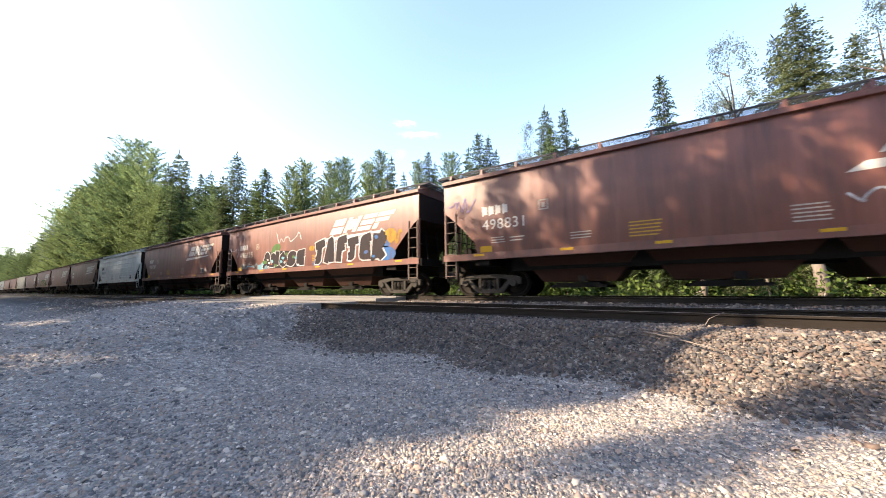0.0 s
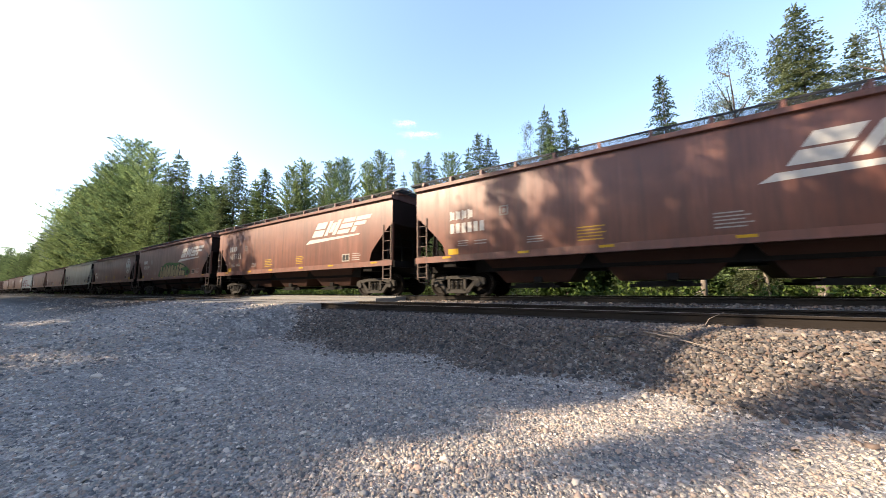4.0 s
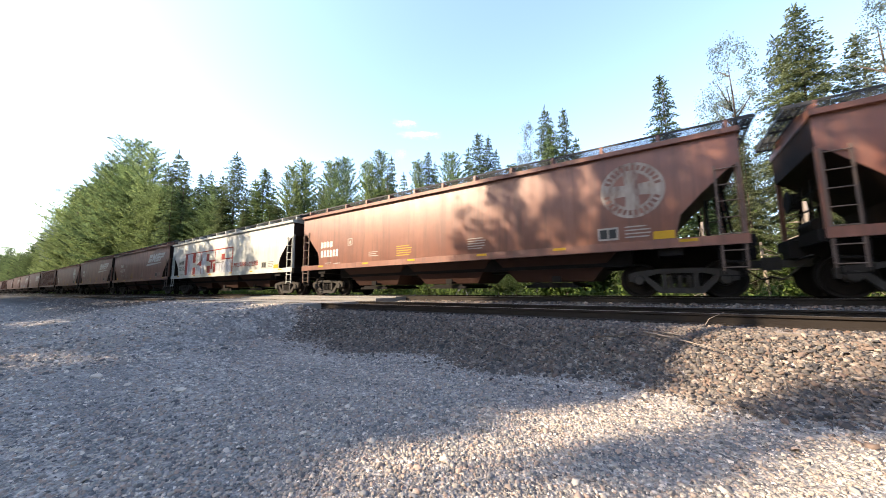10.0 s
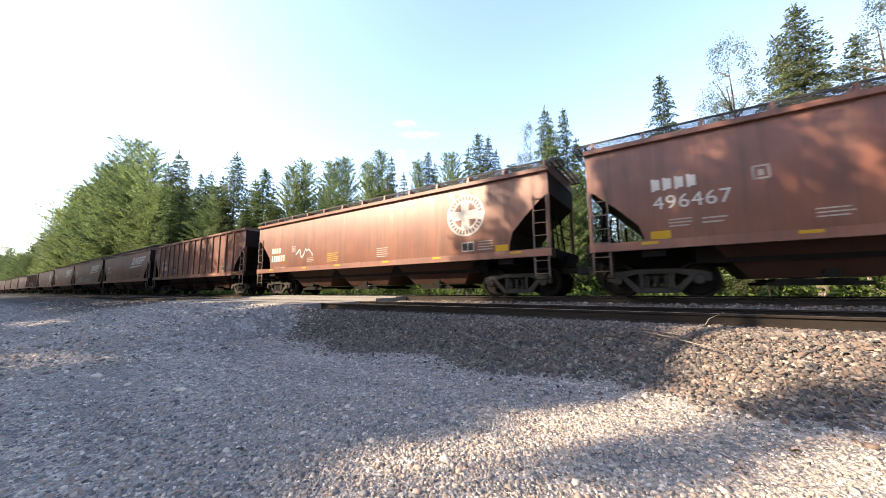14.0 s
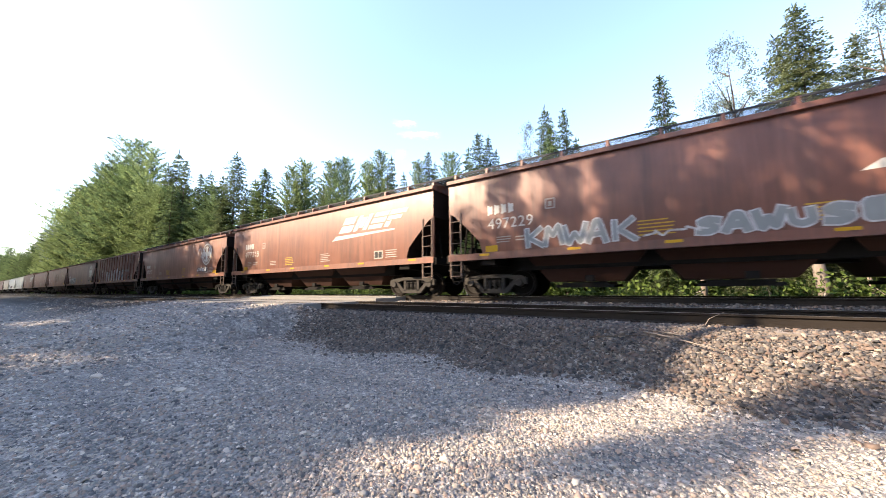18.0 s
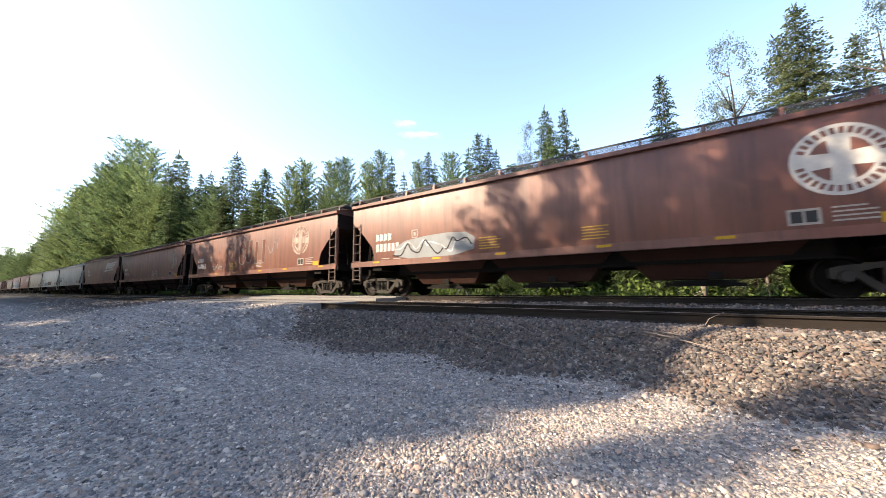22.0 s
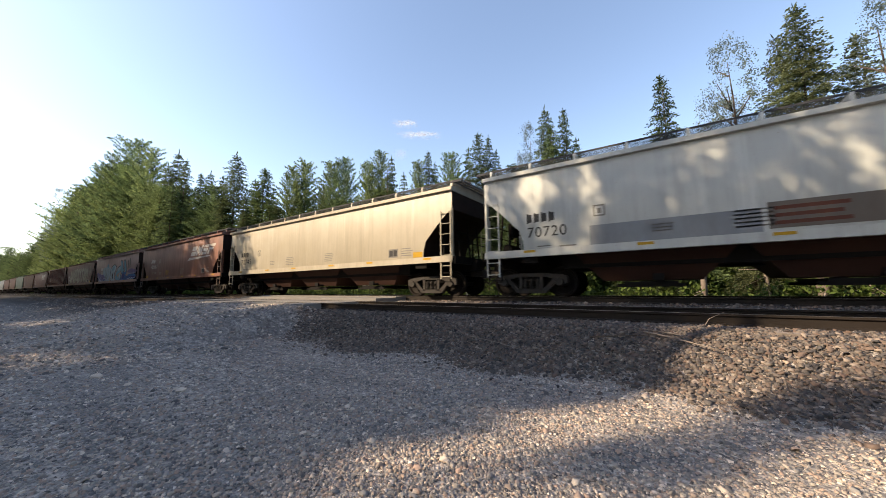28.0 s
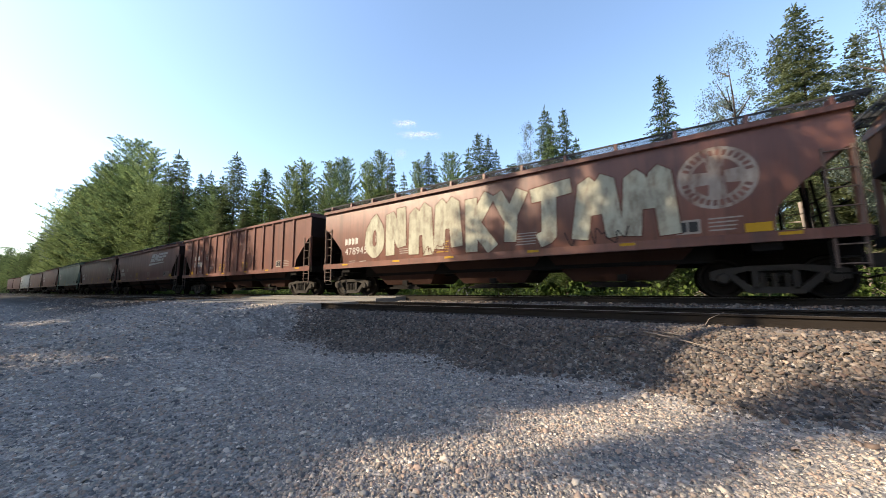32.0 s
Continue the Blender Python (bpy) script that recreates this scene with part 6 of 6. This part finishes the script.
# a wisp of fair-weather cloud far off
def cloud(x, y, z, w, h, seed):
    m, n, l, b = material("thin_white_cloud", 1.0)
    v = coords(n, l, (1, 0.001, 1), "Generated")
    ring = n.new("ShaderNodeVectorMath")
    ring.operation = "DISTANCE"
    ring.inputs[1].default_value = (0.5, 0.0005, 0.5)
    l.new(v, ring.inputs[0])
    f = noise_tex(n, l, coords(n, l, (1.0 / w * 4, 1, 1.0 / h * 2.2)), 1.0, 7, 0.68)
    sub = n.new("ShaderNodeMath")
    sub.operation = "SUBTRACT"
    wisp = n.new("ShaderNodeMath")
    wisp.operation = "MULTIPLY_ADD"
    wisp.inputs[1].default_value, wisp.inputs[2].default_value = 2.6, -0.72
    l.new(f, wisp.inputs[0])
    l.new(wisp.outputs[0], sub.inputs[0])
    l.new(ring.outputs["Value"], sub.inputs[1])
    rp = ramp(n, [(0.06, (0, 0, 0)), (1.0, (0.62, 0.6, 0.6) if seed < 3 else (0.2, 0.2, 0.2))])
    l.new(sub.outputs[0], rp.inputs[0])
    b.inputs["Base Color"].default_value = (0.8, 0.8, 0.8, 1)
    l.new(rp.outputs[0], b.inputs["Alpha"])
    bm = bmesh.new()
    box(bm, -w / 2, w / 2, -1, 1, -h / 2, h / 2)
    ob = part("cloud", done(bm), m, at=pose(x, y, z, 0, 0, 38))
    ob.visible_shadow = False
    return tagged(ob, "thin wisp of white cloud in the blue sky", "cloud", kind="structure")


cloud(-484, 616, 376, 108, 20, 1)
cloud(-512, 597, 405, 62, 22, 2)
cloud(-520, 588, 324, 36, 30, 3)

# fallen branches on the ballast and the edge of the lot
def branch(points, r, label, mat=None):
    bm = bmesh.new()
    for k, (a, b) in enumerate(zip(points, points[1:])):
        rod(bm, a, b, r * (1 - 0.25 * k), r * (0.75 - 0.25 * k) + 0.001, 6)
    return tagged(part("branch", done(bm, 0, True), mat or M_STICK), label, "branch")


branch([(-0.35, 5.75, 0.5), (0.05, 5.55, 0.45), (0.49, 5.35, 0.36)], 0.012, "bleached dry branch lying on the ballast")
branch([(-1.05, 5.5, 0.4), (-0.5, 5.6, 0.45), (0.11, 5.72, 0.5)], 0.01, "dark dry branch lying across the ballast", M_BARK)
branch([(0.36, 6.2, 0.52), (0.45, 6.2, 0.68), (0.63, 6.22, 0.78)], 0.006, "dry grass stem leaning on the rail")
branch([(-3.0, 5.3, 0.3), (-2.4, 5.15, 0.26), (-1.9, 5.0, 0.2)], 0.008, "thin dry twig lying on the ballast")
branch([(-0.45, 5.9, 0.53), (0.0, 5.7, 0.5), (0.2, 5.6, 0.46)], 0.006, "thin dry twig beside the ties")
bm = bmesh.new()
box(bm, -0.17, 0.17, -0.05, 0.05, -0.02, 0.025)
tagged(part("timber_scrap", done(bm, 0.01), M_STICK, at=pose(1.25, 5.95, 0.53, 8, 3, 6)), "scrap of brown timber by the tie ends", "timber")


# ---- motion of the train ----
def run(t):
    """How far the train has rolled: even at first, then slowing a little."""
    return SPEED * t - 0.0167 * max(0.0, t - 8.0) ** 2


def motions():
    for car, start, sets in MOVING:
        walk(car, [(float(t), pose(start + run(t), TRACK, RAIL)) for t in range(33)])
        # the wheels roll while the car is near
        near = [k for k in range(round(SPAN * FPS) + 1) if -34.0 < start + run(k / FPS) < 6.0]
        if len(near) < 3:
            continue
        first, last = near[0], near[-1]
        for wheelset, dx in sets:
            rows = [(k / FPS, pose(dx, 0, 0.457, 0, math.degrees((run(k / FPS) - run(first / FPS)) / 0.457), 0)) for k in near]
            if first > 0:
                rows.insert(0, (0.0, rows[0][1]))
            if last < round(SPAN * FPS):
                rows.append((SPAN, rows[-1][1]))
            walk(wheelset, rows)


motions()
